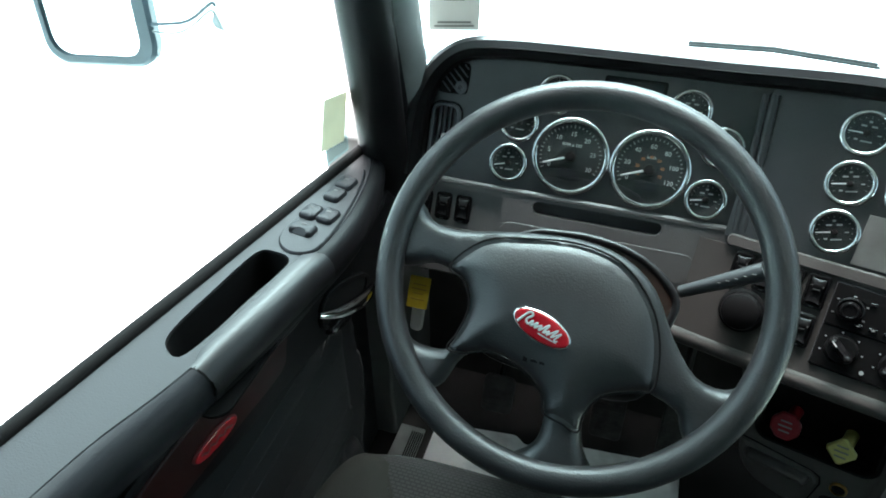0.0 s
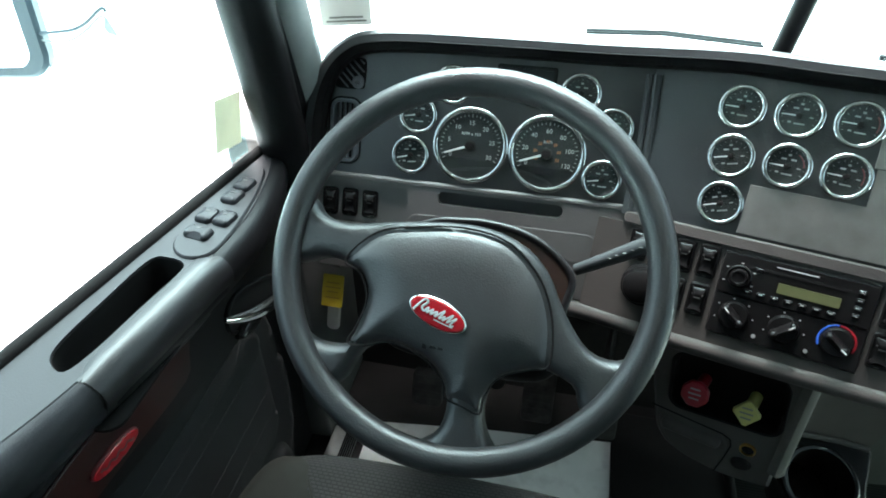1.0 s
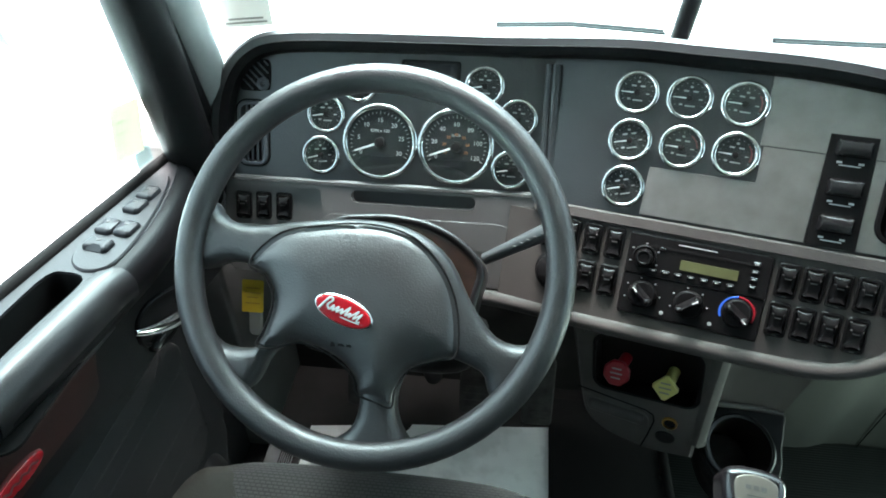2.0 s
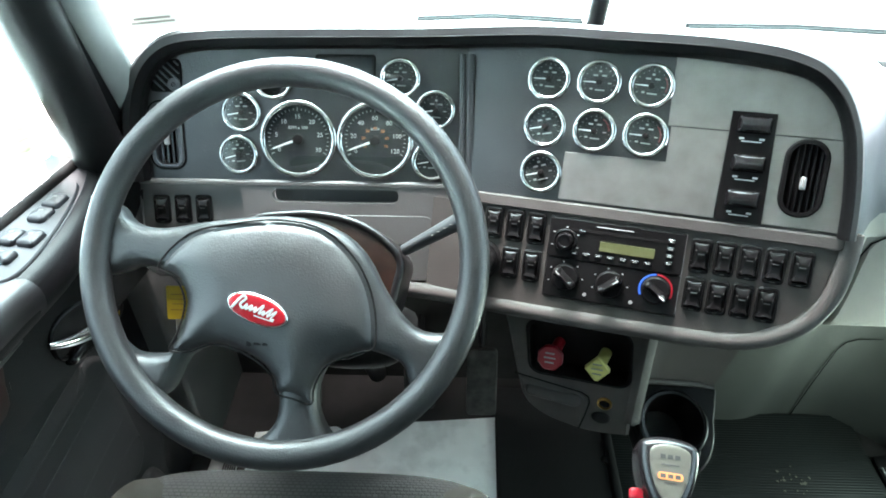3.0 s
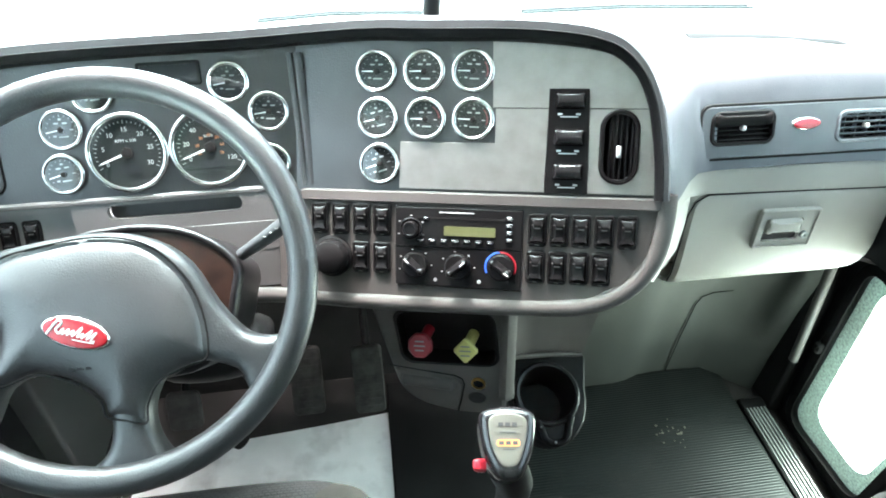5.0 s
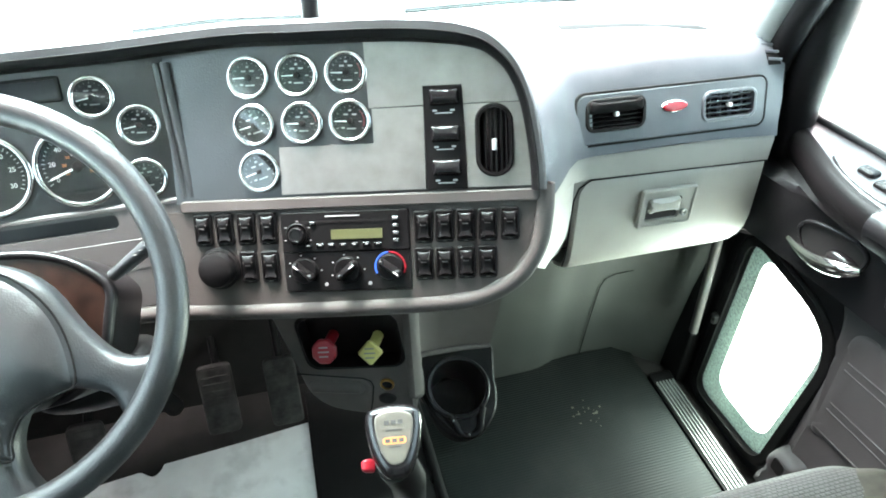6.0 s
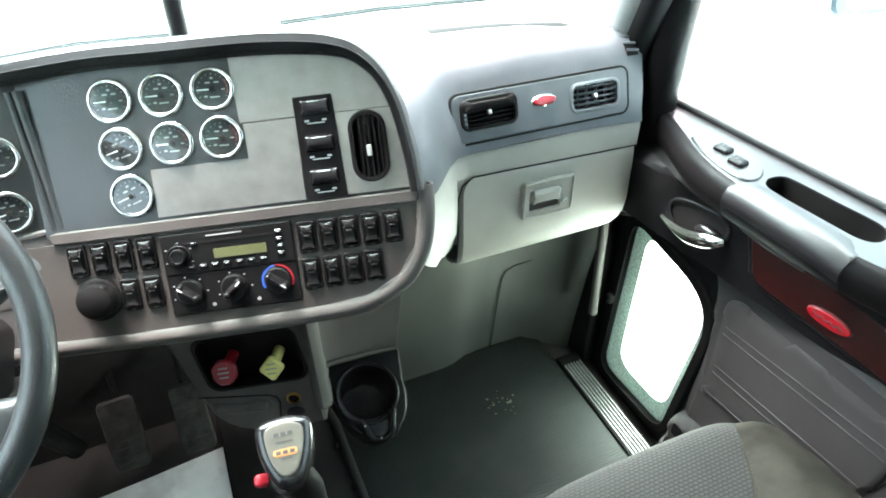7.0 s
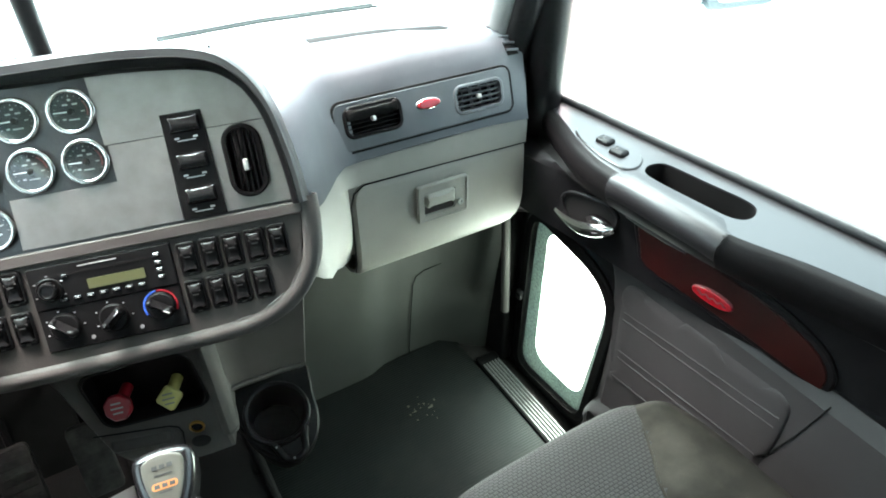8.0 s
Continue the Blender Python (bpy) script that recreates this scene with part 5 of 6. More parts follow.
tagged(fm, "dark ribbed rubber floor mat with dried dirt", "floor mat")
fl = bmesh.new()
rnd = random.Random(4)
for k in range(20):
    cx_, cy_ = 0.925 + rnd.gauss(0, 0.022), 0.855 + rnd.gauss(0, 0.022)
    rr_ = rnd.uniform(0.001, 0.004)
    plate([(cx_ + rr_ * rnd.uniform(0.5, 1.3) * math.cos(a_), cy_ + rr_ * rnd.uniform(0.5, 1.3) * math.sin(a_)) for a_ in [2 * math.pi * j / 7 for j in range(7)]], 0.0008, FLOOR + 0.0112, bm=fl)
tagged(part("dirt_flecks", fl, M["dirt"], None), "dried pale dirt flecks on the rubber mat", "dirt", kind="stuff")
torn = [tuple(p) for p in curve_through([(-0.075, 0.977), (-0.083, 0.960), (-0.099, 0.950), (-0.123, 0.966), (-0.135, 0.968)], 4)]
pp = part("paper_floor_mat", plate([(-0.322, 0.405), (0.250, 0.405), (0.2565, 0.80), (0.2590, 1.006), (0.097, 0.990), *torn, (-0.322, 0.946)], 0.003, FLOOR + 0.0055), M["paper"], None)
tagged(pp, "soiled white paper floor mat with a torn edge", "floor mat")
for right in (False, True):
    st = thing("sill_plate", label="ribbed aluminium door sill plate", category="sill")
    x0 = side(-0.372, right)
    part("base", box(0.062, 0.62, 0.010, x0, 0.60, FLOOR + 0.010, r=0.002), M["black"] if right else M["sill"], st)
    if right:
        part("end_cap", box(0.062, 0.034, 0.011, x0, 0.898, FLOOR + 0.014, r=0.005), M["black"], st)
    for k in range(6):
        part("rib", box(0.0050 if right else 0.0032, 0.60, 0.005, x0 + (-0.0225 + 0.009 * k if right else 0.004 + 0.0052 * k), 0.595, FLOOR + 0.0165, r=0.0015), M["sill"] if right else M["rubber"], st)


# ---- seats ----
def bolster_edge(w, y):
    """Half the width of the cloth between the bolsters at a place along the seat."""
    return max(w / 2 - 0.200, w / 2 - 0.115 + 0.57 * (y + 0.015))


def seat(x, y, z, w, label, suede):
    s = thing("seat", Matrix.Translation((x, y, z)), label, "seat", "cab seats")
    outline = [(-w / 2 + 0.090, -0.002), (-w * 0.25, 0.016), (0, 0.020), (w * 0.25, 0.016), (w / 2 - 0.090, -0.002), (w / 2 - 0.052, -0.032), (w / 2 - 0.034, -0.085), (w / 2 - 0.026, -0.16), (w / 2 - 0.022, -0.28), (w / 2 - 0.02, -0.50), (0, -0.53), (-w / 2 + 0.02, -0.50), (-w / 2 + 0.022, -0.28), (-w / 2 + 0.026, -0.16), (-w / 2 + 0.034, -0.085), (-w / 2 + 0.052, -0.032)]
    outline = [tuple(p) for p in curve_through(outline, 4, True)][::-1]

    def zone(p):
        edge = bolster_edge(w, p.y)
        return -1 if p.x < -edge else 1 if p.x > edge else 0

    whole = pillow(outline, 0.062, 0.062, 0.012, 0.11)
    for v in whole.verts:
        d = abs(v.co.x) - bolster_edge(w, v.co.y)
        if d > 0 and v.co.z > 0.02:
            v.co.z += 0.014 * min(1.0, d / 0.035) * min(1.0, (v.co.z - 0.02) / 0.03)
    for k, name, mm, lab in ((0, "cushion", "fabric", "patterned grey cloth"), (-1, "bolster", suede, "plain olive-grey bolster"), (1, "bolster", suede, "plain olive-grey bolster")):
        bm = whole.copy()
        bmesh.ops.delete(bm, geom=[f for f in bm.faces if zone(f.calc_center_median()) != k], context="FACES")
        part(name, bm, M[mm], s, lab)
        for sx in (-1, 1):
            if k == sx:
                line = [(sx * bolster_edge(w, yy), yy, zz) for yy, zz in ((-0.45, 0.0625), (-0.25, 0.0625), (-0.16, 0.0625), (-0.11, 0.0625), (-0.075, 0.0625), (-0.05, 0.0595), (-0.03, 0.052), (-0.012, 0.038))]
                part("piping", tube(curve_through(line, 3), 0.0022, 6), M[suede], s)
    whole.free()
    part("base", box(w - 0.12, 0.44, z - FLOOR - 0.10, 0, -0.28, (FLOOR - z - 0.10) / 2, r=0.02), M["black"], s)
    part("backrest", box(w - 0.06, 0.12, 0.70, 0, -0.60, 0.33, r=0.04), M["fabric"], s)
    return s


seat(-0.048, 0.532, 0.408, 0.655, "grey cloth driver's seat with olive bolsters", "bolster")
seat(0.870, 0.350, 0.402, 0.56, "grey cloth passenger seat with stained olive bolsters", "shaded_bolster")


# ---- doors ----
def door(right):
    dz = -0.06 if right else 0.0
    X = lambda x: side(x, right)  # noqa: E731
    d = thing("door", label="passenger door with red wood strip and low peep window" if right else "driver's door with dark armrest and pull handle", category="door")
    # armrest shelf with pull opening
    inner = [(0.842, -0.372), (0.75, -0.338), (0.636, -0.322), (0.535, -0.332), (0.42, -0.350), (0.345, -0.366), (0.30, -0.376), (0.226, -0.396), (0.10, -0.420), (-0.15, -0.465)]
    if right:
        inner = [(0.842, -0.402), (0.79, -0.392), (0.735, -0.374), (0.665, -0.350), (0.592, -0.337), (0.545, -0.338), (0.42, -0.346), (0.345, -0.354), (0.30, -0.366), (0.226, -0.390), (0.10, -0.424), (-0.15, -0.500)]
    inner = [tuple(p) for p in curve_through(inner, 4)]
    outer_x = (lambda y: 1.243 + 0.13 * (0.81 - y)) if right else win_x
    outline = [(outer_x(y), y) for y in (-0.15, 0.3, 0.842)] + [(X(x - 0.014 - 0.006 * min(1.0, max(0.0, (0.34 - y) / 0.10))), y) for y, x in inner]
    hole = [tuple(p) for p in curve_through([(-0.466, 0.392), (-0.458, 0.366), (-0.430, 0.356), (-0.409, 0.372), (-0.400, 0.42), (-0.390, 0.505), (-0.393, 0.532), (-0.412, 0.545), (-0.437, 0.540), (-0.446, 0.520), (-0.456, 0.455)], 4, True)]
    if not right:
        hole = [tuple(p) for p in curve_through([(-0.437, 0.392), (-0.430, 0.364), (-0.406, 0.354), (-0.393, 0.39), (-0.383, 0.45), (-0.371, 0.515), (-0.375, 0.535), (-0.397, 0.541), (-0.419, 0.532), (-0.430, 0.46)], 4, True)]
    hole = [(X(x), y) for x, y in hole]
    if right:
        outline = outline[::-1]
        hole = hole[::-1]
    part("armrest", plate(outline, 0.05, 0.800 + dz, holes=[hole], bevel=0.006), M["armrest" if right else "shaded_rest"], d)
    hx, hy = X(-0.422 if right else -0.404), 0.45
    # opening's floor and added wall lining are near-black to paint its inner shade
    part("pull_pocket", moved(plate(rrect(0.105, 0.24, 0.02), 0.004, 0.0), Matrix.Translation((hx, hy, 0.745 + dz))), M["void"], d)
    part("pocket_liner", liner(offset_loop(hole, -0.0006) if right else hole, 0.797 + dz, 0.746 + dz), M["matte"], d)
    # switch pad
    pd = [tuple(p) for p in curve_through([(-0.386, 0.545), (-0.352, 0.552), (-0.343, 0.60), (-0.348, 0.68), (-0.362, 0.745), (-0.378, 0.745), (-0.392, 0.68), (-0.408, 0.58)], 4, True)]
    if right:
        pd = [tuple(p) for p in curve_through([(-0.400, 0.550), (-0.370, 0.553), (-0.364, 0.60), (-0.372, 0.66), (-0.388, 0.70), (-0.408, 0.69), (-0.428, 0.63), (-0.424, 0.575)], 4, True)]
    pdl = [(X(x), y) for x, y in pd]
    padp = part("switch_pad", plate(pdl[::-1] if right else pdl, 0.008, 0.8035 + dz, bevel=0.002), M["armrest" if right else "shaded_rest"], d)
    spots = [(-0.373, 0.703, 0), (-0.376, 0.672, 0), (-0.389, 0.625, 0), (-0.363, 0.623, 0), (-0.382, 0.588, 1)] if not right else [(-0.404, 0.640, 0), (-0.396, 0.598, 0)]
    for x, y, wide in spots:
        o = rrect(0.036 if wide else 0.025, 0.023 if wide else 0.030, 0.006, 4)
        k = part("window_switch", moved(pillow(o, 0.006, 0.005, 0.005, 0.002), Matrix.Translation((X(x), y, 0.8045 + dz)) @ Matrix.Rotation(radians(-10 if not right else 10), 4, "Z")), M["satin" if right else "shaded_rest"], padp)
        part("icon", moved(box(0.006, 0.003, 0.0005, 0, 0.004, 0.0062), Matrix.Translation((X(x), y, 0.8045 + dz))), M["worn_print"], k)
    # belt seal; the right one is lighter, with the bright sky in its colour
    if right:
        part("belt_seal", tube([(outer_x(y) + 0.0015, y, 0.745) for y in (-0.15, 0.3, 0.85)], 0.0095, 10), M["hood"], d)
    else:
        part("belt_seal", tube([(win_x(y) + 0.0095, y, 0.798) for y in (-0.15, 0.3, 0.84)], 0.0105, 10), M["seal"], d)
    # upper dark face under the armrest
    ys_ = [-0.15, 0.0, 0.10, 0.16, 0.20, 0.24, 0.28, 0.31, 0.344, 0.38, 0.46, 0.50, 0.558, 0.60, 0.64, 0.68, 0.72, 0.76, 0.80, 0.842]

    def xin(y):
        for (y0, x0), (y1, x1) in zip(inner, inner[1:]):
            if y1 <= y <= y0:
                return x0 + (x1 - x0) * (y - y0) / (y1 - y0)
        return inner[-1][1]

    def xface(y):
        return -0.345 - 0.14 * (0.80 - y)

    # rounded shoulder running down into the dark face
    sec = [(-0.017, 0, 0.8004), (-0.011, 0, 0.7985), (-0.005, 0, 0.7945), (0, 0, 0.785), (0.001, 0, 0.772), (-0.001, 0, 0.757), (-0.008, 0, 0.742), (0, 0.3, 0.736), (0, 0.7, 0.730), (0, 1, 0.722), (0, 1, 0.655), (0, 1, 0.60), (-0.03, 1, 0.588)]
    rows = []
    for i, (dx, k, z) in enumerate(sec):
        row = []
        for y in ys_:
            g = min(1.0, max(0.0, (0.34 - y) / 0.10))
            row.append((X(xin(y) * (1 - k) + xface(y) * k + dx * (1 + (0.4 * g if i < 3 else 0))), y, (0.8005 - (0.8005 - z) * (1 + 0.1 * g) if i < 5 else z) + dz))
        rows.append(row)
    # flanks get darker plastics than the armrest top, putting their shade in the colour
    for name, mm, y0, y1 in (("armrest_edge", "postblack" if right else "shaded_rest", -1.0, 0.345), ("shoulder", "door", 0.325, 0.56), ("front_shoulder", "postblack" if right else "door", 0.545, 1.0)):
        pick = [j for j, y in enumerate(ys_) if y0 < y < y1]
        part(name, skin([[r[j] for j in pick] for r in rows[:8]], thick=0.0015), M[mm], d)
    part("upper_panel", skin(rows[7:], thick=0.0015), M["door"], d)
    hs = [(-0.052, 0.785), (-0.051, 0.796), (-0.045, 0.8025), (-0.030, 0.8045), (-0.014, 0.8035), (-0.004, 0.7985), (0.003, 0.787), (0.0045, 0.771), (0.002, 0.755), (-0.006, 0.741), (-0.02, 0.738)]
    hy_ = [0.346, 0.375, 0.41, 0.45, 0.49, 0.525, 0.545, 0.557]
    ease = {0.346: 0.0042, 0.375: 0.0010, 0.557: 0.005, 0.545: 0.0015}
    hs = [(dx if right or dx > 0 else 0.69 * dx, z + 0.012 * min(1.0, max(0.0, (0.797 - z) / 0.045)) if dx > -0.04 else z) for dx, z in hs]
    rows = [[(X(xin(y) + (max(dx, -0.022) if y < 0.35 else dx * 0.9 if y > 0.55 else dx)), y, z + dz - ease.get(y, 0.0)) for y in hy_] for dx, z in hs]
    part("pull_handle", skin(rows, thick=0.0015), M["handle"], d, "rounded pull handle")
    part("handle_seam", tube([(X(xin(0.344) + dx), 0.344, z + dz - 0.001) for dx, z in hs[4:9]], 0.0010, 6), M["void"], d)
    part("lower_ledge", tube([(X(xin(y) - 0.018), y, 0.737 + dz) for y in (0.52, 0.48, 0.44, 0.40)], lambda t: 0.009 - 0.003 * abs(2 * t - 1), 12), M["handle"], d)
    # trim strip with badge
    zs = 0.65 + (-0.05 if right else 0.012)
    sg = -1 if right else 1
    strip = [(0.512, 0.706), (0.498, 0.668), (0.479, 0.636), (0.38, 0.627), (0.27, 0.616), (0.176, 0.604), (0.163, 0.612), (0.167, 0.637), (0.198, 0.666), (0.275, 0.691), (0.373, 0.704), (0.45, 0.708), (0.503, 0.709)]
    fd = frame_of((X(xface(0.4)), 0.4, zs), (0.14, 1, 0) if not right else (0.14, -1, 0), (0, 0, 1))
    so = [(sg * (y - 0.4), z - 0.65) for y, z in strip]
    if right:
        so = so[::-1]
    so = [tuple(p) for p in curve_through(so, 3, True)]
    ring = offset_loop(so, -0.011)
    if max(p[0] for p in ring) < max(p[0] for p in so):
        ring = offset_loop(so, 0.011)
    part("strip_bezel", moved(plate(ring, 0.012, 0.008, bevel=0.003), fd), M["door"], d)
    part("trim_strip", moved(plate(so, 0.005, 0.0115, bevel=0.0015), fd), M["wood"], d, "glossy dark red wood strip")
    b = part("badge", moved(pillow(oval(0.074, 0.028, 32, sg * -0.047, 0.003), 0.003, 0.003, 0.008, 0.001, z=0.0128), fd), M["redprint"], d, "red oval badge")
    part("enamel", moved(pillow(oval(0.071, 0.025, 32, sg * -0.047, 0.003), 0.0015, 0.002, 0.008, 0.001, z=0.0155), fd), M["badge"], b)
    part("swash", moved(tube([(sg * -0.047 + 0.0016 * q, 0.003 + 0.0022 * math.sin(0.75 * q), 0.0172) for q in range(-16, 17)], 0.0018, 6, squash=0.3), fd), M["redprint"], b)
    if not right:
        for off, dp in ((0.064, 0.0095), (0.0715, 0.004)):
            line = [(y - 0.4, off - 0.00025 * max(0.0, (0.35 - y) * 100), dp) for y in (0.54, 0.40, 0.28, 0.10)]
            part("bright_line", moved(tube(line, 0.0008, 6), fd), M["alu"], d, "thin bright trim line")
    # latch handle in its dark cup
    ly, lz = (0.617, 0.618) if right else (0.627, 0.637)
    hb = frame_of((X(xface(ly)), ly, lz), (0.14, 1, 0) if not right else (0.14, -1, 0), (0, 0, 1))
    cupo = [tuple(p) for p in curve_through([(-0.072, 0.012), (-0.050, 0.040), (0.0, 0.046), (0.055, 0.038), (0.074, 0.010), (0.050, -0.034), (-0.01, -0.045), (-0.055, -0.034)], 4, True)]
    tilt = radians(-24 if not right else 12)
    cupo = [(0.92 * (x * math.cos(tilt) - y * math.sin(tilt)) + (0.0 if right else 0.012), 0.78 * (x * math.sin(tilt) + y * math.cos(tilt))) for x, y in cupo]
    rim = offset_loop(cupo, 0.006)
    if max(p[0] for p in rim) > max(p[0] for p in cupo):
        rim = offset_loop(cupo, -0.006)
    part("latch_rim", moved(plate(cupo, 0.010, 0.006, holes=[rim[::-1]], bevel=0.002), hb), M["door"] if right else M["postblack"], d)
    part("latch_cup", moved(plate(cupo, 0.003, 0.002), hb), M["matte"], d)
    if right:
        lv = ((0.074, -0.030, 0.006), (0.046, -0.030, 0.013), (0.012, -0.026, 0.019), (-0.018, -0.018, 0.021), (-0.044, -0.008, 0.018), (-0.064, 0.001, 0.010))
    else:
        lv = ((0.088, -0.030, 0.006), (0.064, -0.024, 0.013), (0.034, -0.013, 0.018), (0.004, -0.001, 0.019), (-0.026, 0.012, 0.015), (-0.054, 0.029, 0.008))
    lv = [(sg * a, b_, c_) for a, b_, c_ in lv]
    fat = (lambda t: 0.003 + 0.012 * math.sin(math.pi * (0.06 + 0.82 * t ** 1.3))) if right else (lambda t: 0.0025 + 0.010 * math.sin(math.pi * (0.06 + 0.88 * t ** 0.8)))
    part("latch_lever", moved(tube(curve_through(lv, 4), fat, 14, squash=0.75), hb), M["chrome"], d, "chrome latch lever")
    pivot = (-0.030, -0.006, 0.016) if right else (-0.010, -0.022, 0.012)
    part("latch_pivot", moved(pillow(oval(0.060, 0.026, 24, sg * pivot[0], pivot[1]), 0.010, 0.010, 0.006, 0.004, z=0.006), hb), M["gloss"], d)
    # lower skin
    if right:
        lx = 1.222
        fw = frame_of((lx, 0.0, 0.0), (0, -1, 0), (0, 0, 1))
        wo = round_poly([(-0.838, -0.016, 0.05), (-0.600, 0.002, 0.045), (-0.564, 0.430, 0.11), (-0.830, 0.468, 0.05)], 8)
        outer = [(-0.93, FLOOR), (0.15, FLOOR), (0.15, 0.56), (-0.88, 0.56)]
        part("lower_skin", moved(plate(outer, 0.03, 0.0, holes=[wo[::-1]]), fw), M["door"], d)
        part("peep_frame", moved(plate([(x * 1.0, y) for x, y in offset_loop(wo, -0.024)], 0.012, 0.010, holes=[wo[::-1]], bevel=0.005), fw), M["seal"], d, "black rubber window frame")
        g = part("peep_glass", moved(plate(wo, 0.004, -0.013), fw), M["peep"], d)
        g.visible_shadow = False
        inner_rim = round_poly([(-0.792, 0.044, 0.055), (-0.620, 0.050, 0.05), (-0.582, 0.424, 0.11), (-0.794, 0.448, 0.05)], 8)
        part("frosted_edge", moved(plate(wo, 0.003, -0.007, holes=[inner_rim[::-1]]), fw), M["frost"], d, "frosted salt-stained glass edge")
        part("window_catch", moved(pillow(rrect(0.020, 0.030, 0.006, 4, -0.846, 0.22), 0.014, 0.006, 0.005, 0.002, z=0.009), fw), M["seal"], d)
        padf = round_poly([(-0.556, 0.06, 0.02), (0.10, 0.06, 0.02), (0.10, 0.56, 0.02), (-0.62, 0.56, 0.03), (-0.566, 0.48, 0.05)])
        part("cloth_panel", moved(pillow(padf, 0.022, 0.016, 0.016, 0.002), fw), M["doorgrey"], d)
        part("raised_pad", moved(pillow(round_poly([(-0.523, 0.235, 0.02), (-0.19, 0.30, 0.04), (-0.178, 0.42, 0.04), (-0.180, 0.516, 0.035), (-0.36, 0.508, 0.03), (-0.540, 0.502, 0.05)]), 0.0055, 0.014, 0.012, 0.002, z=0.021), fw), M["doorgrey"], d)
        for ya, za, yb, zb in ((-0.518, 0.429, -0.190, 0.469), (-0.518, 0.411, -0.192, 0.446), (-0.510, 0.331, -0.200, 0.366), (-0.510, 0.312, -0.205, 0.346), (-0.512, 0.256, -0.240, 0.290)):
            part("pressed_line", moved(tube([(ya, za, 0.0262), ((ya + yb) / 2, (za + zb) / 2 + 0.0005, 0.0268), (yb, zb, 0.0262)], 0.0026, 8, squash=0.7), fw), M["doorgrey"], d)
        part("panel_seam", moved(tube([(-0.138, 0.552, 0.0222), (-0.160, 0.46, 0.0222), (-0.188, 0.37, 0.0222)], 0.0014, 6), fw), M["void"], d)
        part("map_pocket", moved(pillow([(-0.555, 0.0), (0.10, 0.0), (0.10, 0.19), (-0.50, 0.15), (-0.545, 0.10)], 0.045, 0.03, 0.02, 0.002), fw), M["doorgrey"], d)
        part("pocket_end", moved(pillow(round_poly([(-0.572, 0.01, 0.02), (-0.480, 0.01, 0.02), (-0.476, 0.165, 0.03), (-0.560, 0.142, 0.04)]), 0.050, 0.018, 0.006, 0.002), fw), M["doorgrey"], d, "rounded front end of the map pocket")
        part("pocket_slot", moved(plate(rrect(0.030, 0.034, 0.006, 4, -0.520, 0.118), 0.002, 0.0515), fw), M["void"], d)
        part("grab_post", tube([(1.164, 0.872, 0.50), (1.170, 0.870, 0.41), (1.178, 0.870, 0.28), (1.185, 0.870, 0.158)], 0.0105, 12), M["grey"], d, "pale grey upright trim")
    else:
        fw = frame_of((-0.455, 0.0, 0.0), (0, 1, 0), (0, 0, 1))
        part("lower_skin", moved(plate([(-0.15, FLOOR), (0.93, FLOOR), (0.88, 0.58), (-0.15, 0.58)], 0.03, 0.0), fw), M["door"], d)
        part("cloth_panel", moved(pillow(round_poly([(-0.10, 0.02, 0.02), (0.74, 0.02, 0.05), (0.80, 0.25, 0.10), (0.77, 0.615, 0.05), (-0.10, 0.62, 0.02)]), 0.034, 0.02, 0.02, 0.002), fw), M["shaded_cloth"], d)
        part("raised_pad", moved(pillow(rrect(0.62, 0.30, 0.05, 6, 0.40, 0.375), 0.007, 0.012, 0.014, 0.002, z=0.035), fw), M["shaded_cloth"], d)
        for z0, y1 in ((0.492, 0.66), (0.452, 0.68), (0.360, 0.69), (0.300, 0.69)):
            part("pressed_line", moved(tube([(0.15, z0 + 0.01, 0.0415), (0.45, z0 + 0.004, 0.0420), (y1, z0, 0.0415)], 0.0018, 8, squash=0.6), fw), M["shaded_cloth"], d)
        part("map_pocket", moved(pillow(round_poly([(-0.10, -0.02, 0.02), (0.70, -0.02, 0.04), (0.735, 0.12, 0.05), (0.70, 0.205, 0.04), (-0.10, 0.21, 0.02)]), 0.030, 0.03, 0.02, 0.002, z=0.022), fw), M["shaded_cloth"], d)
    # window pane
    pane = skin([[(X(win_x(y) - 0.012) if not right else outer_x(y) + 0.004, y, 0.80 + dz) for y in (-0.34, 0.80)], [(X(win_x(y) + 0.055), y, 1.52) for y in (-0.34, 0.70)]], thick=0.004)
    g = part("window_pane", pane, M["glass"], d)
    g.visible_shadow = False
    part("rear_post", box(0.03, 0.04, 0.80, X(-0.60), -0.36, 1.18, r=0.01), M["black"], d)
    return d


door(False)
door(True)

# ---- outside: mirrors, wipers, stickers ----
def mirror(m, label):
    o = thing("side_mirror", m, label, "mirror", "outside mirrors")
    sh_ = [tuple(p) for p in curve_through(rrect(0.24, 0.44, 0.05, 3), 2, True)]
    part("shell", moved(pillow(sh_, 0.06, 0.05, 0.04, 0.01), Matrix.Rotation(radians(180), 4, "Y")), M["shell"], o)
    part("rim", plate(rrect(0.246, 0.446, 0.052, 8), 0.03, 0.02, holes=[rrect(0.196, 0.405, 0.04, 8, -0.008 if m.translation.x < CX else 0.008)[::-1]], bevel=0.008), M["shell"], o)
    part("glass", plate(rrect(0.215, 0.415, 0.04, 6), 0.004, 0.0125), M["mirror"], o)
    inv = m.inverted()
    sx = -1 if m.translation.x < CX else 1
    top = m @ Vector((0, 0.20, -0.03))
    part("arm", tube([inv @ top, inv @ (top + Vector((0, 0, 0.35))), inv @ Vector((CX + sx * 0.95, 0.70, 1.66))], 0.014, 10, up=(0, 1, 0)), M["shell"], o)
    return o


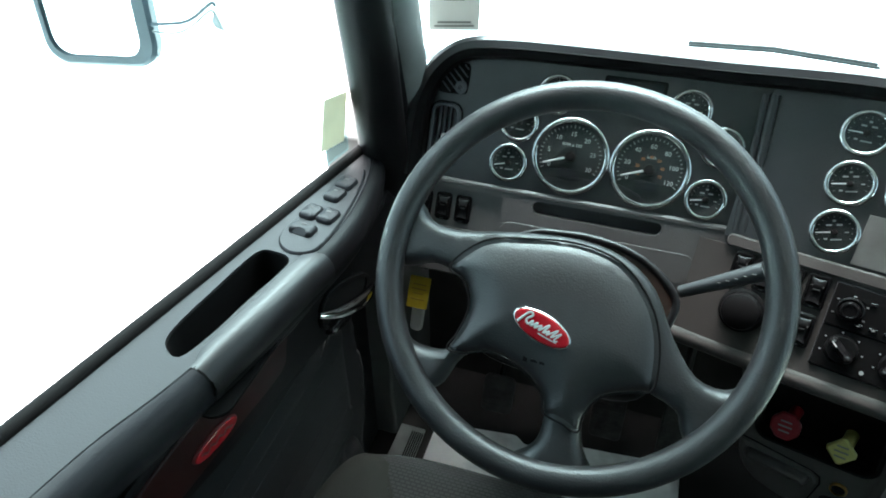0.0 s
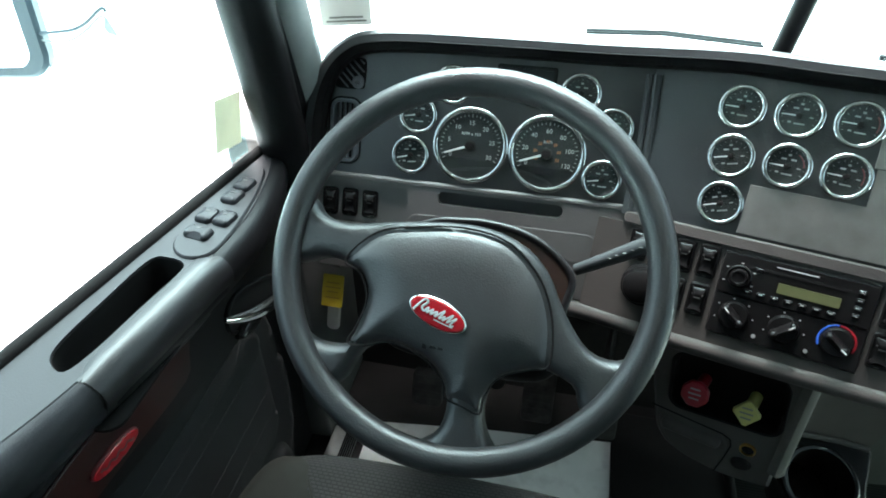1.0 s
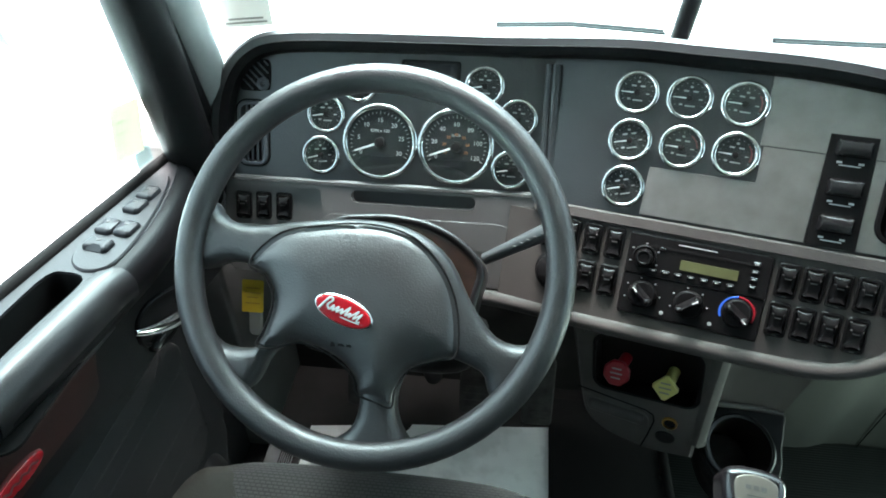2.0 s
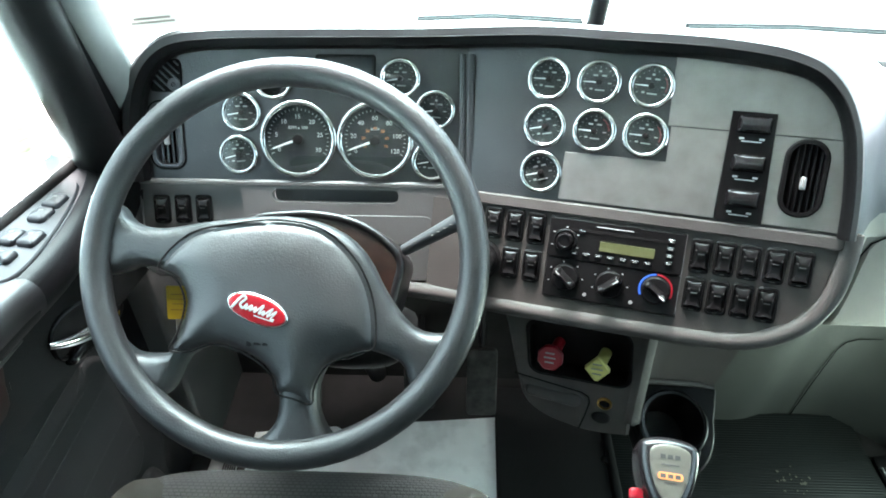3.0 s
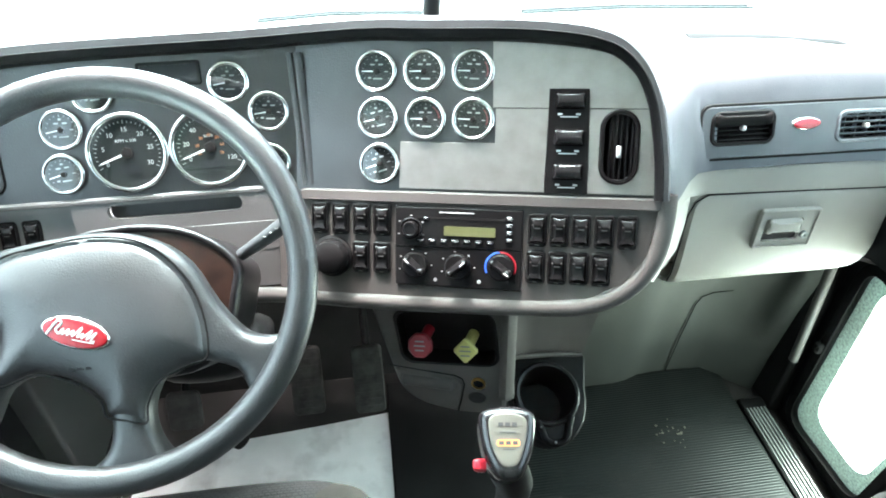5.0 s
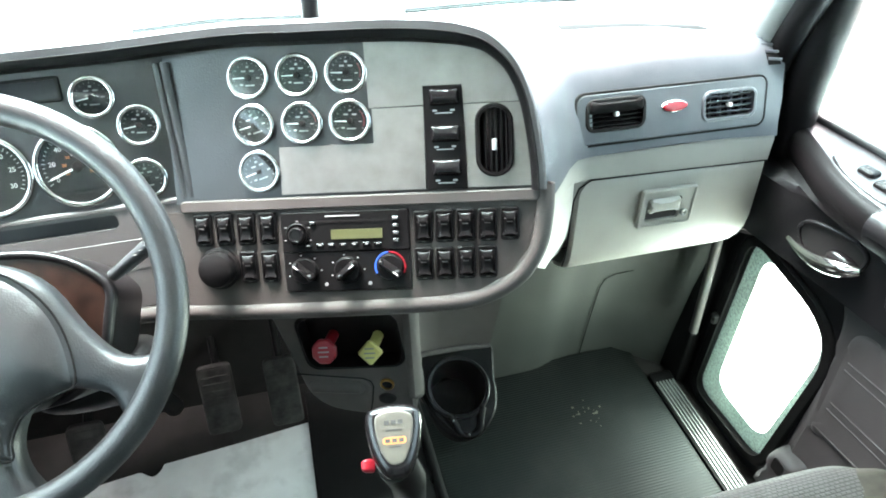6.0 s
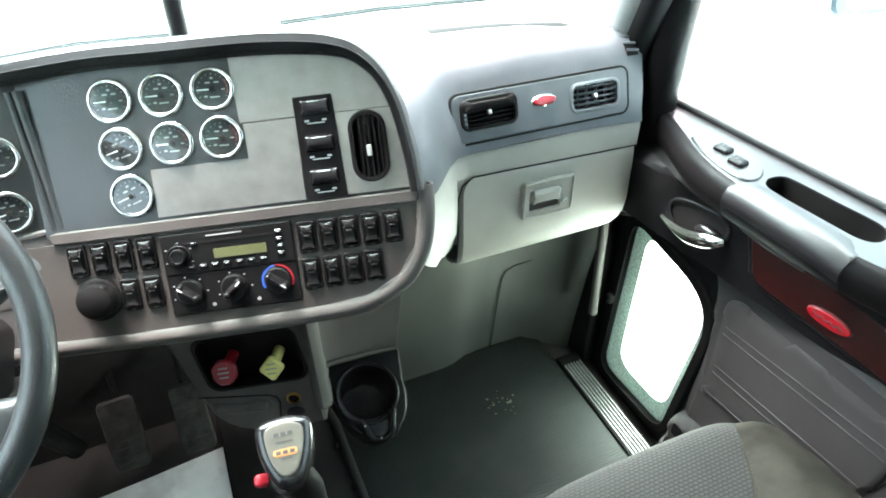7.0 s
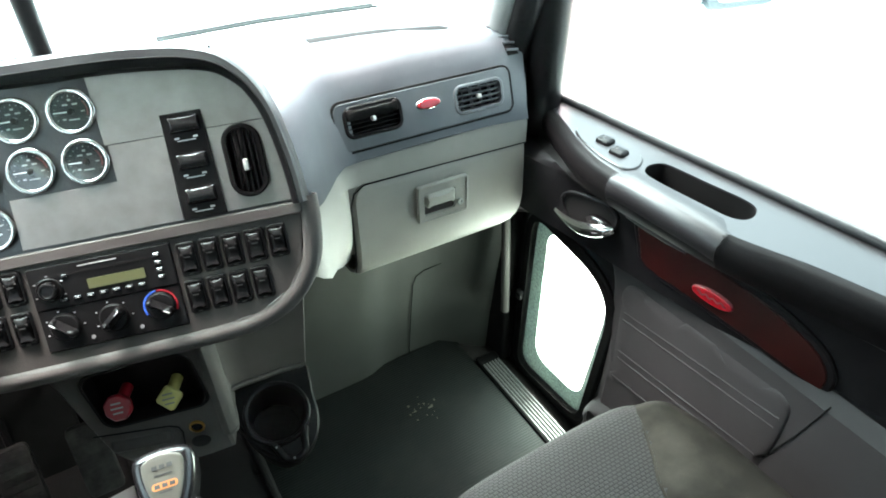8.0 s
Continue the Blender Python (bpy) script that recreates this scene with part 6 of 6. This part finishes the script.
mirror(frame_of((-1.10, 1.08, 0.965), (0.97, 0.22, 0), (-0.06, 0.10, 0.99)), "large outside mirror in a blue-grey shell")
mirror(frame_of((1.962, 1.01, 0.972), (0.97, -0.22, 0), (0.06, 0.10, 0.99)), "large outside mirror in a blue-grey shell")
mb = thing("mirror_bracket", label="thin blue-grey mirror bracket with a cable", category="bracket")
part("arm", tube(curve_through([(-0.99, 1.08, 0.832), (-0.923, 1.07, 0.845), (-0.888, 1.07, 0.852), (-0.858, 1.07, 0.866), (-0.826, 1.07, 0.889), (-0.810, 1.07, 0.898), (-0.806, 1.07, 0.891)], 4), 0.0034, 8), M["shell"], mb)
part("cable", tube(curve_through([(-0.99, 1.08, 0.820), (-0.929, 1.07, 0.825), (-0.898, 1.07, 0.832), (-0.862, 1.07, 0.852), (-0.834, 1.07, 0.873), (-0.816, 1.07, 0.883), (-0.811, 1.07, 0.876)], 4), 0.0024, 8), M["pillar"], mb)
part("foot", moved(plate([(-0.811, 0.880), (-0.821, 0.861), (-0.815, 0.849), (-0.798, 0.845)], 0.006, 0.0, bevel=0.001), frame_of((0, 1.068, 0), (1, 0, 0), (0, 0, 1))), M["pillar"], mb)
for pts, lab in ((((0.07, 1.335, 0.826), (0.22, 1.33, 0.835), (0.40, 1.325, 0.828)), "thin black wiper arm"), (((0.60, 1.30, 0.83), (0.80, 1.27, 0.84), (1.02, 1.18, 0.86)), "thin black wiper arm")):
    wp = thing("wiper", label=lab, category="wiper", group="windshield wipers")
    part("arm", tube(pts, 0.006, 8), M["black"], wp)
    part("blade", tube([Vector(p) + Vector((0, -0.02, 0.004)) for p in pts], 0.003, 6), M["rubber"], wp)
cowl = part("cowl", box(1.9, 0.35, 0.03, CX, 1.42, 0.775, r=0.005), M["ground"], None)
tagged(cowl, "white painted cowl below the windshield", "cowl")
st = thing("windshield_sticker", frame_of((-0.283, 0.925, 1.003), (0.95, 0.30, 0), (0.03, -0.33, 0.94)), "pale paper inspection sticker on the glass", "sticker")
part("sheet", plate(rrect(0.075, 0.11, 0.002), 0.0006, 0), M["sticker"], st)
for k, w in ((-0.047, 0.06), (-0.040, 0.05), (0.0, 0.03), (0.03, 0.045)):
    part("print_bar", box(w, 0.003, 0.0006, 0, k, 0.0004), M["label"], st)
st = thing("window_sticker", frame_of((-0.4105, 0.757, 0.870), (-0.10, -1, 0.20), (0.07, 0.03, 1)), "yellow paper sticker on the door glass", "sticker")
part("sheet", plate(rrect(0.062, 0.077, 0.002), 0.0006, 0), M["stickery"], st)
for k in range(5):
    part("print_bar", box(0.02, 0.002, 0.0006, 0.012, 0.03 - 0.015 * k, 0.0004), M["print"], st)
